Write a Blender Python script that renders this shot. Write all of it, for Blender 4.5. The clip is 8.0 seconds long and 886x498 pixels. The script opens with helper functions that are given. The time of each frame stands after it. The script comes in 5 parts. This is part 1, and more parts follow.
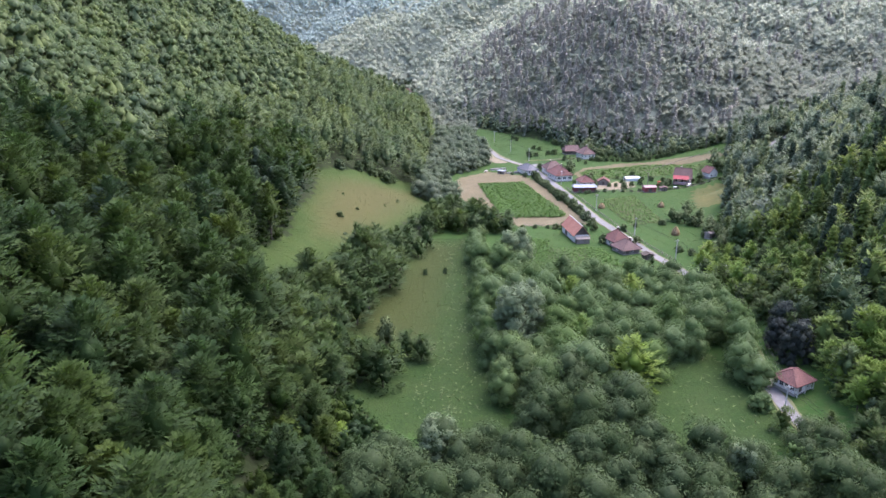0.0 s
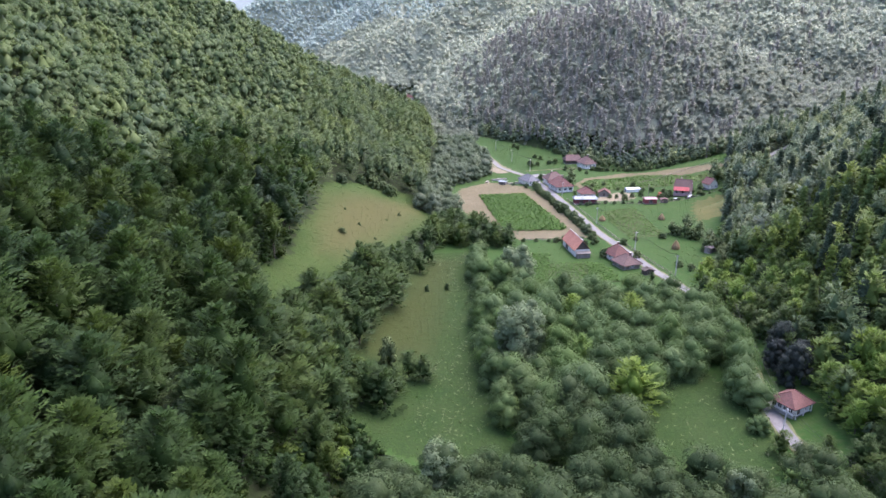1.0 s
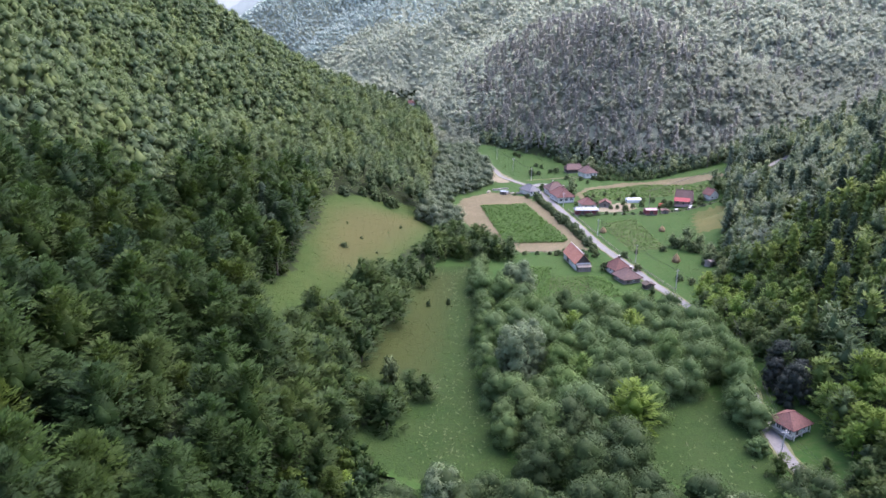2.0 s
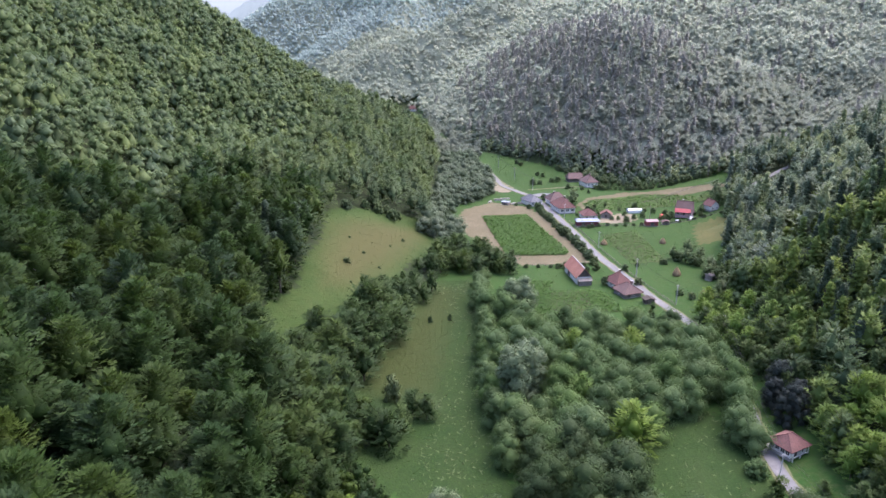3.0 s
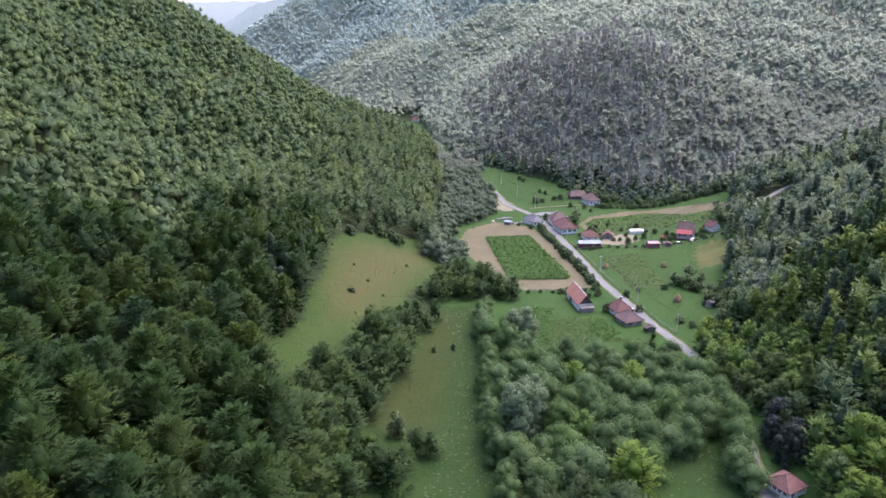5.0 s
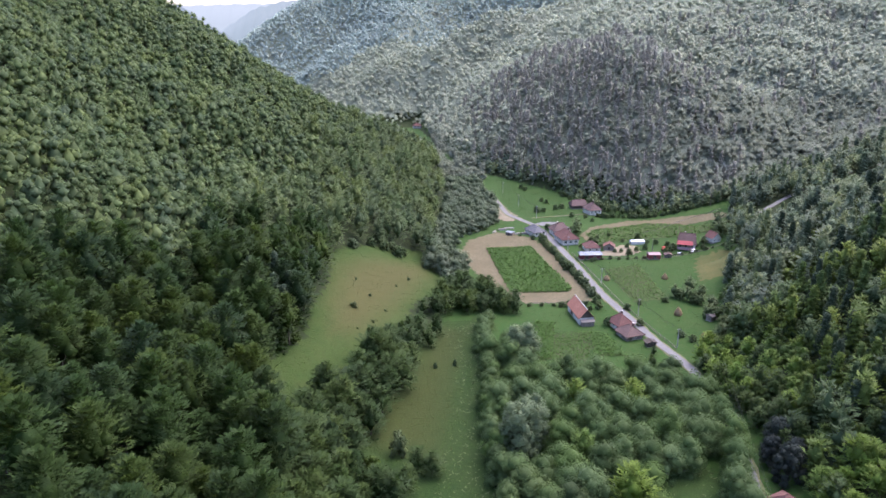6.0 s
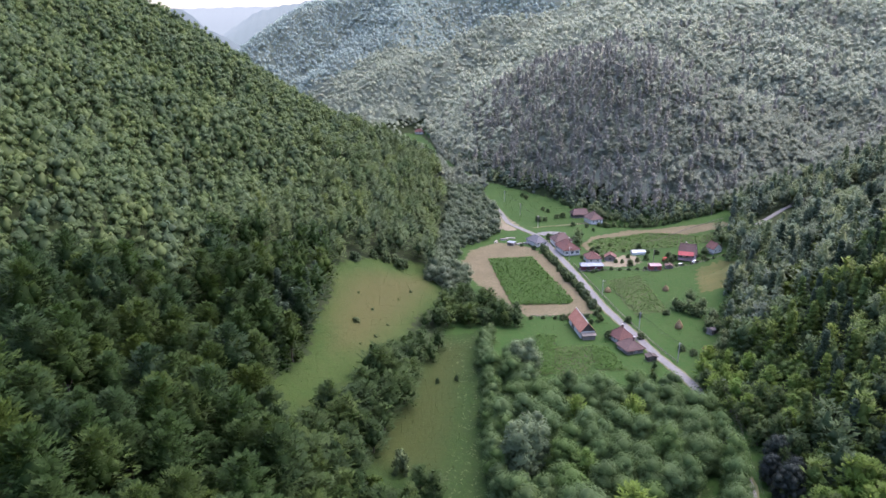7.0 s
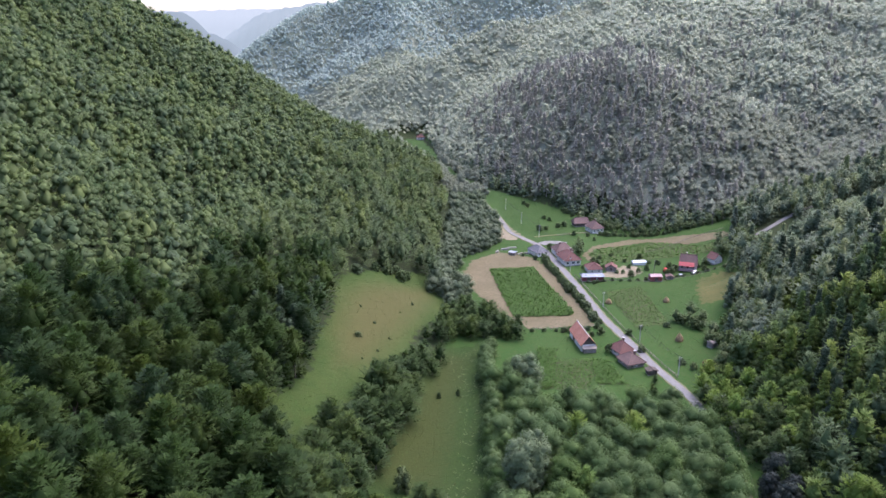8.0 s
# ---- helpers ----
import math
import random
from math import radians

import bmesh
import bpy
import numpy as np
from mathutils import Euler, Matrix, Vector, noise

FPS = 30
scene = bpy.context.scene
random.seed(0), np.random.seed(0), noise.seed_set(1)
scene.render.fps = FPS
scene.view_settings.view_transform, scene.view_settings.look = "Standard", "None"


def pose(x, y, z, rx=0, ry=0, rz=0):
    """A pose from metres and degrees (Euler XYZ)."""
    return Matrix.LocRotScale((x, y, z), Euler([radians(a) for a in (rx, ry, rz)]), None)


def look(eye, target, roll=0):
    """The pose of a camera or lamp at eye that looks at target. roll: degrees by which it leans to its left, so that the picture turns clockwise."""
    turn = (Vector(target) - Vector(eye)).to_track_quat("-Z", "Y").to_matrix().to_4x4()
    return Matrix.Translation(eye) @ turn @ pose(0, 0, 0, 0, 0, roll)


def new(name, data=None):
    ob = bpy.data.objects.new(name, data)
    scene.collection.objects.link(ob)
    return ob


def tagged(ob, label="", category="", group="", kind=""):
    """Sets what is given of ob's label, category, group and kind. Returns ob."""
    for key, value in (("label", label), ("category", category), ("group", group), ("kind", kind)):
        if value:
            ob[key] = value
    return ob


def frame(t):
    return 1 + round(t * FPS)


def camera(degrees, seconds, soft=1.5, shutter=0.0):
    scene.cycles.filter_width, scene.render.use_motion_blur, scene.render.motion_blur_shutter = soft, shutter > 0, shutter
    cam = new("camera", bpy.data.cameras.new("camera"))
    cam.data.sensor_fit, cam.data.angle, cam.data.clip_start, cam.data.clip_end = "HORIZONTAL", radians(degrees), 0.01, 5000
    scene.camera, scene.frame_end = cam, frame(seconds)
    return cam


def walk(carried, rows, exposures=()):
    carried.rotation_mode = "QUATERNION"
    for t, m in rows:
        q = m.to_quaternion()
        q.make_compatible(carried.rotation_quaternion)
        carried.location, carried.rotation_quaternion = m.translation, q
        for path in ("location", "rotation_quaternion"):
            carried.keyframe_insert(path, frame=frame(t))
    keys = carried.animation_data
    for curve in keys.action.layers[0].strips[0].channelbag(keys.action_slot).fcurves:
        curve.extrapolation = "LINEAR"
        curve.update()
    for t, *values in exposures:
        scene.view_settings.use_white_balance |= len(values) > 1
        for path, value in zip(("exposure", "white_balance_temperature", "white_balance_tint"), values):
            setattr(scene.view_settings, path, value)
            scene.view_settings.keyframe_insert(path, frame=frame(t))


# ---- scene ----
cam = camera(65.8, 8.0)
EXPOSURE = 1.98  # stops at the end; the camera closes a little as it climbs
METRES, EYE, TILT, LEAN, TURN = 40.0, 76.0, -18.4, 0.0, 0.0
ROWS = [
    (0.0, 0.0, 0.0, 0.0, 0.0, 0.0, -0.0),
    (0.5, 0.0001, -0.018, 0.0557, 0.06, 0.05, 0.01),
    (1.0, 0.0002, -0.0381, 0.1192, 0.12, 0.11, 0.01),
    (1.5, -0.0001, -0.0559, 0.1739, 0.18, 0.16, -0.0),
    (3.0, 0.0001, -0.1164, 0.3528, 0.39, 0.28, 0.0),
    (3.5, 0.0001, -0.135, 0.4099, 0.46, 0.3, 0.01),
    (4.0, 0.0007, -0.1554, 0.4712, 0.53, 0.34, 0.01),
    (4.5, -0.0, -0.1753, 0.5287, 0.59, 0.38, 0.01),
    (6.0, 0.004, -0.2348, 0.7107, 0.82, 0.54, 0.08),
    (6.5, 0.0053, -0.2545, 0.7677, 0.9, 0.6, 0.15),
    (7.0, 0.0061, -0.2754, 0.8297, 0.98, 0.65, 0.15),
    (7.5, 0.0064, -0.2949, 0.8873, 1.04, 0.7, 0.15),
    (8.0, 0.006, -0.3146, 0.9491, 1.1, 0.73, 0.15),
]
walk(cam, [(t, pose(0, 0, EYE, TILT, LEAN, TURN) @ pose(METRES * x, METRES * y, METRES * z, 90 + pitch, roll, yaw)) for t, x, y, z, yaw, pitch, roll in ROWS],
     [(0.0, EXPOSURE + 0.34, 6100, 28), (4.0, EXPOSURE + 0.14, 6100, 28), (8.0, EXPOSURE, 6100, 28)])

# ---- light: a bright hazy sky, the sun a broad soft patch in it, ahead and to the right ----
SUN_TURN, SUN_RISE = radians(50), radians(58)
world = bpy.data.worlds.new("sky")
scene.world = world
world.use_nodes = True
sky = world.node_tree.nodes.new("ShaderNodeTexSky")
sky.sky_type, sky.sun_disc = "NISHITA", False
sky.sun_elevation, sky.sun_rotation = SUN_RISE, SUN_TURN
sky.air_density, sky.dust_density, sky.ozone_density = 1.0, 3.0, 1.0
backing = world.node_tree.nodes["Background"]
backing.inputs["Strength"].default_value = 0.15
world.node_tree.links.new(sky.outputs[0], backing.inputs["Color"])
sun = new("sun", bpy.data.lights.new("sun", "SUN"))
sun.data.energy, sun.data.angle, sun.data.color = 0.8, radians(60), (1.0, 0.96, 0.88)
toward = Vector((math.sin(SUN_TURN) * math.cos(SUN_RISE), math.cos(SUN_TURN) * math.cos(SUN_RISE), math.sin(SUN_RISE)))
sun.matrix_world = look(toward * 400 + Vector((0, 200, 0)), (0, 200, 0))


# ---- materials ----
def ramp(nodes, a, b, lo=0.3, hi=0.7):
    r = nodes.new("ShaderNodeValToRGB")
    r.color_ramp.elements[0].position, r.color_ramp.elements[1].position = lo, hi
    r.color_ramp.elements[0].color, r.color_ramp.elements[1].color = (*a, 1), (*b, 1)
    return r


def surface(name, colours, scales=(0.05, 1.2), rough=0.85, bump=0.3, bump_scale=3.0, metal=0.0, stretch=(1, 1, 1), spread=0.0, local=False, dry=None):
    """A ground, wall or roof material: two colours mixed by coarse noise, mottled by a third at fine scale, with fine relief."""
    m = bpy.data.materials.new(name)
    m.use_nodes = True
    n, link = m.node_tree.nodes, m.node_tree.links.new
    shader = n["Principled BSDF"]
    at = n.new("ShaderNodeTexCoord" if local else "ShaderNodeNewGeometry").outputs["Object" if local else "Position"]
    turn = n.new("ShaderNodeMapping")
    turn.inputs["Scale"].default_value = stretch
    link(at, turn.inputs["Vector"])
    noises = []
    for s, detail in ((scales[0], 5), (scales[1], 6), (bump_scale, 5)):
        t = n.new("ShaderNodeTexNoise")
        t.inputs["Scale"].default_value, t.inputs["Detail"].default_value, t.inputs["Roughness"].default_value = s, detail, 0.62
        link(turn.outputs[0], t.inputs["Vector"])
        noises.append(t)
    r = ramp(n, colours[0], colours[1], 0.36, 0.66)
    link(noises[0].outputs[0], r.inputs[0])
    mix = n.new("ShaderNodeMix")
    mix.data_type = "RGBA"
    mask = ramp(n, (0, 0, 0), (1, 1, 1), 0.42, 0.7)
    link(noises[1].outputs[0], mask.inputs[0])
    link(mask.outputs[0], mix.inputs[0])
    link(r.outputs[0], mix.inputs[6])
    mix.inputs[7].default_value = (*colours[2], 1)
    out = mix.outputs[2]
    if dry:
        worn, edge, patch = n.new("ShaderNodeAttribute"), n.new("ShaderNodeMath"), n.new("ShaderNodeMix")
        worn.attribute_name, edge.operation, patch.data_type = "tint", "MULTIPLY_ADD", "RGBA"
        link(noises[1].outputs[0], edge.inputs[0])
        edge.inputs[1].default_value = 1.6
        less = n.new("ShaderNodeMath")
        less.operation = "MULTIPLY_ADD"
        less.inputs[1].default_value, less.inputs[2].default_value = 1.5, -1.3
        link(worn.outputs["Fac"], less.inputs[0])
        link(less.outputs[0], edge.inputs[2])
        edge.use_clamp = True
        link(edge.outputs[0], patch.inputs[0])
        link(out, patch.inputs[6])
        patch.inputs[7].default_value = (*dry, 1)
        out = patch.outputs[2]
    if spread:
        hsv = n.new("ShaderNodeHueSaturation")
        info = n.new("ShaderNodeObjectInfo")
        span = n.new("ShaderNodeMapRange")
        span.inputs["To Min"].default_value, span.inputs["To Max"].default_value = 1 - spread, 1 + spread
        link(info.outputs["Random"], span.inputs["Value"])
        link(span.outputs[0], hsv.inputs["Value"])
        link(out, hsv.inputs["Color"])
        out = hsv.outputs[0]
    link(out, shader.inputs["Base Color"])
    shader.inputs["Roughness"].default_value, shader.inputs["Metallic"].default_value = rough, metal
    shader.inputs["Specular IOR Level"].default_value = 0.12
    b = n.new("ShaderNodeBump")
    b.inputs["Strength"].default_value, b.inputs["Distance"].default_value = bump, 0.2
    link(noises[2].outputs[0], b.inputs["Height"])
    link(b.outputs[0], shader.inputs["Normal"])
    return m


def foliage(name, colours, thin=0.42, spread=0.2, rough=0.5):
    """Leaves: the tint differs from tree to tree, from branch to branch and from leaf to leaf, and light passes through."""
    m = bpy.data.materials.new(name)
    m.use_nodes = True
    n, link = m.node_tree.nodes, m.node_tree.links.new
    shader = n["Principled BSDF"]
    info, attr, geo = n.new("ShaderNodeObjectInfo"), n.new("ShaderNodeAttribute"), n.new("ShaderNodeNewGeometry")
    attr.attribute_name = "tint"
    tree = n.new("ShaderNodeMath")
    tree.operation = "ADD"
    link(info.outputs["Random"], tree.inputs[0])
    link(attr.outputs["Fac"], tree.inputs[1])
    wrap = n.new("ShaderNodeMath")
    wrap.operation = "FRACT"
    link(tree.outputs[0], wrap.inputs[0])
    r = n.new("ShaderNodeValToRGB")
    r.color_ramp.elements[0].color = (*colours[0], 1)
    r.color_ramp.elements[1].color = (*colours[-1], 1)
    for i, c in enumerate(colours[1:-1]):
        r.color_ramp.elements.new((i + 1) / (len(colours) - 1)).color = (*c, 1)
    link(wrap.outputs[0], r.inputs[0])
    grain = n.new("ShaderNodeTexNoise")
    grain.inputs["Scale"].default_value, grain.inputs["Detail"].default_value = 0.45, 4
    link(geo.outputs["Position"], grain.inputs["Vector"])
    add = n.new("ShaderNodeMath")
    add.operation = "ADD"
    link(grain.outputs[0], add.inputs[0])
    link(geo.outputs["Random Per Island"], add.inputs[1])
    span = n.new("ShaderNodeMapRange")
    span.inputs["From Min"].default_value, span.inputs["From Max"].default_value = 0.3, 1.6
    span.inputs["To Min"].default_value, span.inputs["To Max"].default_value = 1 - spread, 1 + spread * 1.3
    link(add.outputs[0], span.inputs["Value"])
    hsv = n.new("ShaderNodeHueSaturation")
    link(span.outputs[0], hsv.inputs["Value"])
    link(r.outputs[0], hsv.inputs["Color"])
    link(hsv.outputs[0], shader.inputs["Base Color"])
    shader.inputs["Roughness"].default_value, shader.inputs["Specular IOR Level"].default_value = 0.6, 0.14
    relief = n.new("ShaderNodeTexNoise")
    relief.inputs["Scale"].default_value, relief.inputs["Detail"].default_value = 2.6, 3
    link(geo.outputs["Position"], relief.inputs["Vector"])
    b = n.new("ShaderNodeBump")
    b.inputs["Strength"].default_value, b.inputs["Distance"].default_value = rough, 0.25
    link(relief.outputs[0], b.inputs["Height"])
    link(b.outputs[0], shader.inputs["Normal"])
    through_leaf = n.new("ShaderNodeBsdfTranslucent")
    link(hsv.outputs[0], through_leaf.inputs["Color"])
    blend = n.new("ShaderNodeMixShader")
    blend.inputs[0].default_value = thin
    link(shader.outputs[0], blend.inputs[1])
    link(through_leaf.outputs[0], blend.inputs[2])
    link(blend.outputs[0], n["Material Output"].inputs["Surface"])
    return m


LEAF_BEECH = foliage("beech_leaves", [(0.022, 0.050, 0.011), (0.032, 0.064, 0.011), (0.026, 0.054, 0.015), (0.047, 0.077, 0.011), (0.019, 0.043, 0.015), (0.036, 0.066, 0.011)])
# Upper and farther slope: beech tones lightened and greyed in place of haze.
LEAF_SLOPE_HAZED = foliage("hazed_slope_leaves", [(0.077, 0.121, 0.046), (0.100, 0.142, 0.048), (0.085, 0.124, 0.055), (0.119, 0.161, 0.049), (0.071, 0.109, 0.052), (0.102, 0.142, 0.046)])
LEAF_WILLOW = foliage("willow_leaves", [(0.100, 0.150, 0.052), (0.078, 0.129, 0.043), (0.098, 0.156, 0.056), (0.087, 0.146, 0.048), (0.112, 0.171, 0.067), (0.089, 0.150, 0.038), (0.071, 0.112, 0.042)])
# Darker willow leaves for the front row; those behind are painted paler, as hazed.
LEAF_WILLOW_NEAR = foliage("near_willow_leaves", [(0.048, 0.080, 0.030), (0.058, 0.092, 0.034), (0.066, 0.100, 0.038), (0.052, 0.088, 0.028)])
LEAF_PALE = foliage("white_willow_leaves", [(0.140, 0.190, 0.099), (0.161, 0.212, 0.111)])
LEAF_LIME = foliage("yellow_green_leaves", [(0.088, 0.162, 0.027), (0.122, 0.187, 0.028), (0.081, 0.145, 0.033)])
LEAF_DARK = foliage("dark_leaves", [(0.032, 0.048, 0.034), (0.040, 0.054, 0.042), (0.036, 0.046, 0.042)])
LEAF_HEDGE = foliage("hedgerow_leaves", [(0.032, 0.060, 0.017), (0.042, 0.076, 0.020), (0.056, 0.090, 0.020), (0.036, 0.066, 0.022)])
# Village and stream trees: paler versions of hedge and willow leaves, haze mixed into the colour.
LEAF_GARDEN_HAZED = foliage("hazed_garden_leaves", [(0.070, 0.106, 0.043), (0.086, 0.125, 0.050), (0.101, 0.134, 0.055), (0.077, 0.113, 0.055)])
LEAF_STREAM_HAZED = foliage("hazed_stream_leaves", [(0.125, 0.161, 0.091), (0.146, 0.185, 0.109), (0.112, 0.153, 0.078), (0.161, 0.195, 0.122)])
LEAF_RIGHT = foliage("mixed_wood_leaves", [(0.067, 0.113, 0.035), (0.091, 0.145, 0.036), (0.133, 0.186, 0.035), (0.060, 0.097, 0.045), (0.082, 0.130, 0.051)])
# Right-hand wood's leaves again, greyed and lightened as painted haze for its farther part.
LEAF_SHOULDER_HAZED = foliage("hazed_shoulder_leaves", [(0.113, 0.158, 0.096), (0.134, 0.181, 0.098), (0.168, 0.210, 0.090), (0.103, 0.139, 0.098), (0.129, 0.173, 0.103)])
# Far woods: haze is painted into these pale grey leaf colours, stronger with distance.
LEAF_PINE_HAZED = foliage("hazed_pine_needles", [(0.251, 0.259, 0.221), (0.274, 0.283, 0.238), (0.255, 0.272, 0.226), (0.290, 0.295, 0.246)], 0.6, 0.06, 0.15)
LEAF_FRONT_HAZED = foliage("hazed_spur_leaves", [(0.198, 0.234, 0.172), (0.231, 0.268, 0.186), (0.207, 0.244, 0.177), (0.249, 0.280, 0.189)], 0.6, 0.06, 0.15)
LEAF_FAR_HAZED = foliage("hazed_far_leaves", [(0.328, 0.376, 0.280), (0.372, 0.420, 0.297), (0.342, 0.392, 0.288), (0.399, 0.436, 0.304)], 0.6, 0.06, 0.15)
LEAF_DISTANT_HAZED = foliage("hazed_distant_leaves", [(0.329, 0.417, 0.369), (0.360, 0.450, 0.386), (0.338, 0.426, 0.373), (0.382, 0.464, 0.389)], 0.6, 0.05, 0.1)
LEAF_SPRUCE = foliage("spruce_needles", [(0.045, 0.072, 0.040), (0.058, 0.085, 0.045)], 0.3)
LEAF_CROP = foliage("crop_leaves", [(0.052, 0.118, 0.022), (0.070, 0.140, 0.028), (0.060, 0.124, 0.026)])
BLADE = foliage("grass_blades", [(0.039, 0.079, 0.016), (0.051, 0.090, 0.021)])
DRY_BLADE = foliage("dry_grass_blades", [(0.050, 0.065, 0.020), (0.066, 0.074, 0.024), (0.044, 0.061, 0.018)])
PALE_STALK = foliage("pale_dry_stalks", [(0.120, 0.150, 0.070), (0.150, 0.170, 0.090)])
BARK = surface("bark", [(0.09, 0.075, 0.06), (0.14, 0.12, 0.1), (0.05, 0.042, 0.035)], (0.8, 5), 0.95, 0.6, 8, stretch=(1, 1, 0.25))
BARK_GREY = surface("grey_bark", [(0.17, 0.15, 0.13), (0.24, 0.21, 0.18), (0.1, 0.085, 0.07)], (0.8, 5), 0.95, 0.6, 8, stretch=(1, 1, 0.25))
BARK_PALE = surface("pale_pine_bark", [(0.34, 0.30, 0.27), (0.40, 0.36, 0.32), (0.27, 0.24, 0.21)], (0.8, 5), 0.95, 0.4, 8, stretch=(1, 1, 0.25))
SOIL = surface("woodland_floor", [(0.018, 0.030, 0.010), (0.030, 0.046, 0.014), (0.022, 0.026, 0.014)], (0.04, 0.6), 0.95, 0.8, 1.2)
MEADOW = surface("meadow_grass", [(0.021, 0.060, 0.011), (0.032, 0.072, 0.015), (0.043, 0.067, 0.019)], (0.06, 0.7), 0.95, 0.7, 1.5)
MEADOW_LOW = surface("lower_meadow_grass", [(0.016, 0.038, 0.008), (0.028, 0.048, 0.013), (0.030, 0.060, 0.014)], (0.14, 1.5), 0.95, 1.0, 2.2, dry=(0.034, 0.045, 0.011))
MEADOW_DRY = surface("dry_slope_grass", [(0.024, 0.050, 0.010), (0.044, 0.062, 0.016), (0.040, 0.070, 0.016)], (0.14, 1.3), 0.95, 1.0, 2.2, dry=(0.066, 0.066, 0.022))
OLIVE = surface("grazed_grass", [(0.069, 0.076, 0.026), (0.098, 0.091, 0.032), (0.061, 0.076, 0.022)], (0.08, 0.7), 0.95, 0.6, 1.6)
STUBBLE = surface("mown_stubble", [(0.110, 0.094, 0.053), (0.142, 0.118, 0.070), (0.082, 0.080, 0.041)], (0.08, 0.9), 0.95, 0.5, 2.0)
SAND = surface("bare_pale_earth", [(0.186, 0.158, 0.105), (0.223, 0.192, 0.133), (0.136, 0.124, 0.074)], (0.15, 1.1), 0.95, 0.5, 2.5)
TILTH = surface("garden_soil", [(0.063, 0.075, 0.032), (0.086, 0.090, 0.041), (0.050, 0.080, 0.027)], (0.2, 1.4), 0.95, 0.7, 2.5)
ROADWAY = surface("worn_asphalt", [(0.158, 0.157, 0.154), (0.192, 0.187, 0.180), (0.126, 0.124, 0.117)], (0.12, 0.9), 0.9, 0.2, 6)
VERGE = surface("trodden_earth", [(0.120, 0.130, 0.060), (0.170, 0.155, 0.090), (0.090, 0.115, 0.040)], (0.2, 1.1), 0.95, 0.5, 3)
WHITEWASH = surface("whitewashed_plaster", [(0.62, 0.6, 0.57), (0.74, 0.73, 0.7), (0.5, 0.47, 0.42)], (0.4, 2.2), 0.9, 0.15, 12)
PINK = surface("pink_plaster", [(0.425, 0.260, 0.266), (0.483, 0.311, 0.311), (0.392, 0.269, 0.257)], (0.4, 2.2), 0.9, 0.15, 12)
PINK_WHITE = surface("pinkish_white_plaster", [(0.6, 0.47, 0.46), (0.68, 0.56, 0.54), (0.55, 0.42, 0.4)], (0.4, 2.2), 0.9, 0.15, 12)
TILE_SCARLET = surface("bright_red_sheets", [(0.270, 0.060, 0.064), (0.315, 0.083, 0.083), (0.210, 0.056, 0.056)], (0.25, 2.5), 0.7, 0.5, 6)
TILE_ORANGE = surface("orange_clay_tiles", [(0.356, 0.163, 0.113), (0.427, 0.206, 0.145), (0.256, 0.124, 0.089)], (0.25, 2.5), 0.85, 0.7, 6)
TILE_RED = surface("weathered_red_tiles", [(0.150, 0.076, 0.065), (0.184, 0.098, 0.083), (0.109, 0.063, 0.054)], (0.25, 2.5), 0.85, 0.7, 6)
TILE_BROWN = surface("old_brown_tiles", [(0.132, 0.088, 0.077), (0.172, 0.117, 0.101), (0.100, 0.071, 0.064)], (0.25, 2.5), 0.85, 0.7, 6)
SLATE = surface("grey_roof_sheets", [(0.120, 0.122, 0.130), (0.165, 0.165, 0.172), (0.090, 0.090, 0.095)], (0.25, 2.5), 0.7, 0.4, 6)
TIN = surface("pale_metal_sheets", [(0.260, 0.290, 0.320), (0.320, 0.350, 0.380), (0.200, 0.210, 0.220)], (0.3, 2.5), 0.6, 0.2, 6)
TIN_PINK = surface("faded_pink_sheets", [(0.351, 0.227, 0.232), (0.403, 0.283, 0.283), (0.295, 0.203, 0.203)], (0.3, 2.5), 0.6, 0.2, 6)
RED_BOARD = surface("red_painted_boards", [(0.253, 0.061, 0.061), (0.303, 0.079, 0.076), (0.201, 0.061, 0.059)], (0.4, 3), 0.75, 0.3, 8, stretch=(0.787, 0.787, 0.297))
DARK_BOARD = surface("dark_weathered_boards", [(0.075, 0.062, 0.052), (0.12, 0.1, 0.085), (0.05, 0.042, 0.036)], (0.4, 3), 0.9, 0.4, 8, stretch=(1, 1, 0.2))
GREY_BOARD = surface("grey_weathered_boards", [(0.2, 0.175, 0.15), (0.27, 0.24, 0.21), (0.13, 0.11, 0.095)], (0.4, 3), 0.9, 0.4, 8, stretch=(1, 1, 0.2))
MAROON = surface("maroon_boards", [(0.16, 0.045, 0.05), (0.2, 0.06, 0.065), (0.11, 0.045, 0.045)], (0.4, 3), 0.85, 0.3, 8, stretch=(1, 1, 0.2))
HAY = surface("dried_hay", [(0.23, 0.16, 0.085), (0.3, 0.22, 0.12), (0.15, 0.11, 0.06)], (0.8, 4), 0.95, 0.9, 9)
STONE = surface("grey_stone", [(0.27, 0.26, 0.24), (0.36, 0.34, 0.31), (0.2, 0.19, 0.17)], (0.5, 3), 0.9, 0.5, 6)
CONCRETE = surface("pale_concrete", [(0.44, 0.42, 0.39), (0.52, 0.5, 0.47), (0.36, 0.34, 0.31)], (0.5, 3), 0.85, 0.2, 8)
WIRE = surface("dark_wire", [(0.05, 0.05, 0.05), (0.06, 0.06, 0.06), (0.04, 0.04, 0.04)], (1, 4), 0.6, 0.1, 8)
WHITE_SHEET = surface("white_plastic_sheet", [(0.68, 0.69, 0.68), (0.76, 0.76, 0.75), (0.58, 0.58, 0.56)], (0.4, 2), 0.5, 0.2, 4)
RED_PAINT = surface("red_machine_paint", [(0.42, 0.04, 0.035), (0.48, 0.05, 0.04), (0.3, 0.04, 0.035)], (1, 5), 0.45, 0.1, 8)
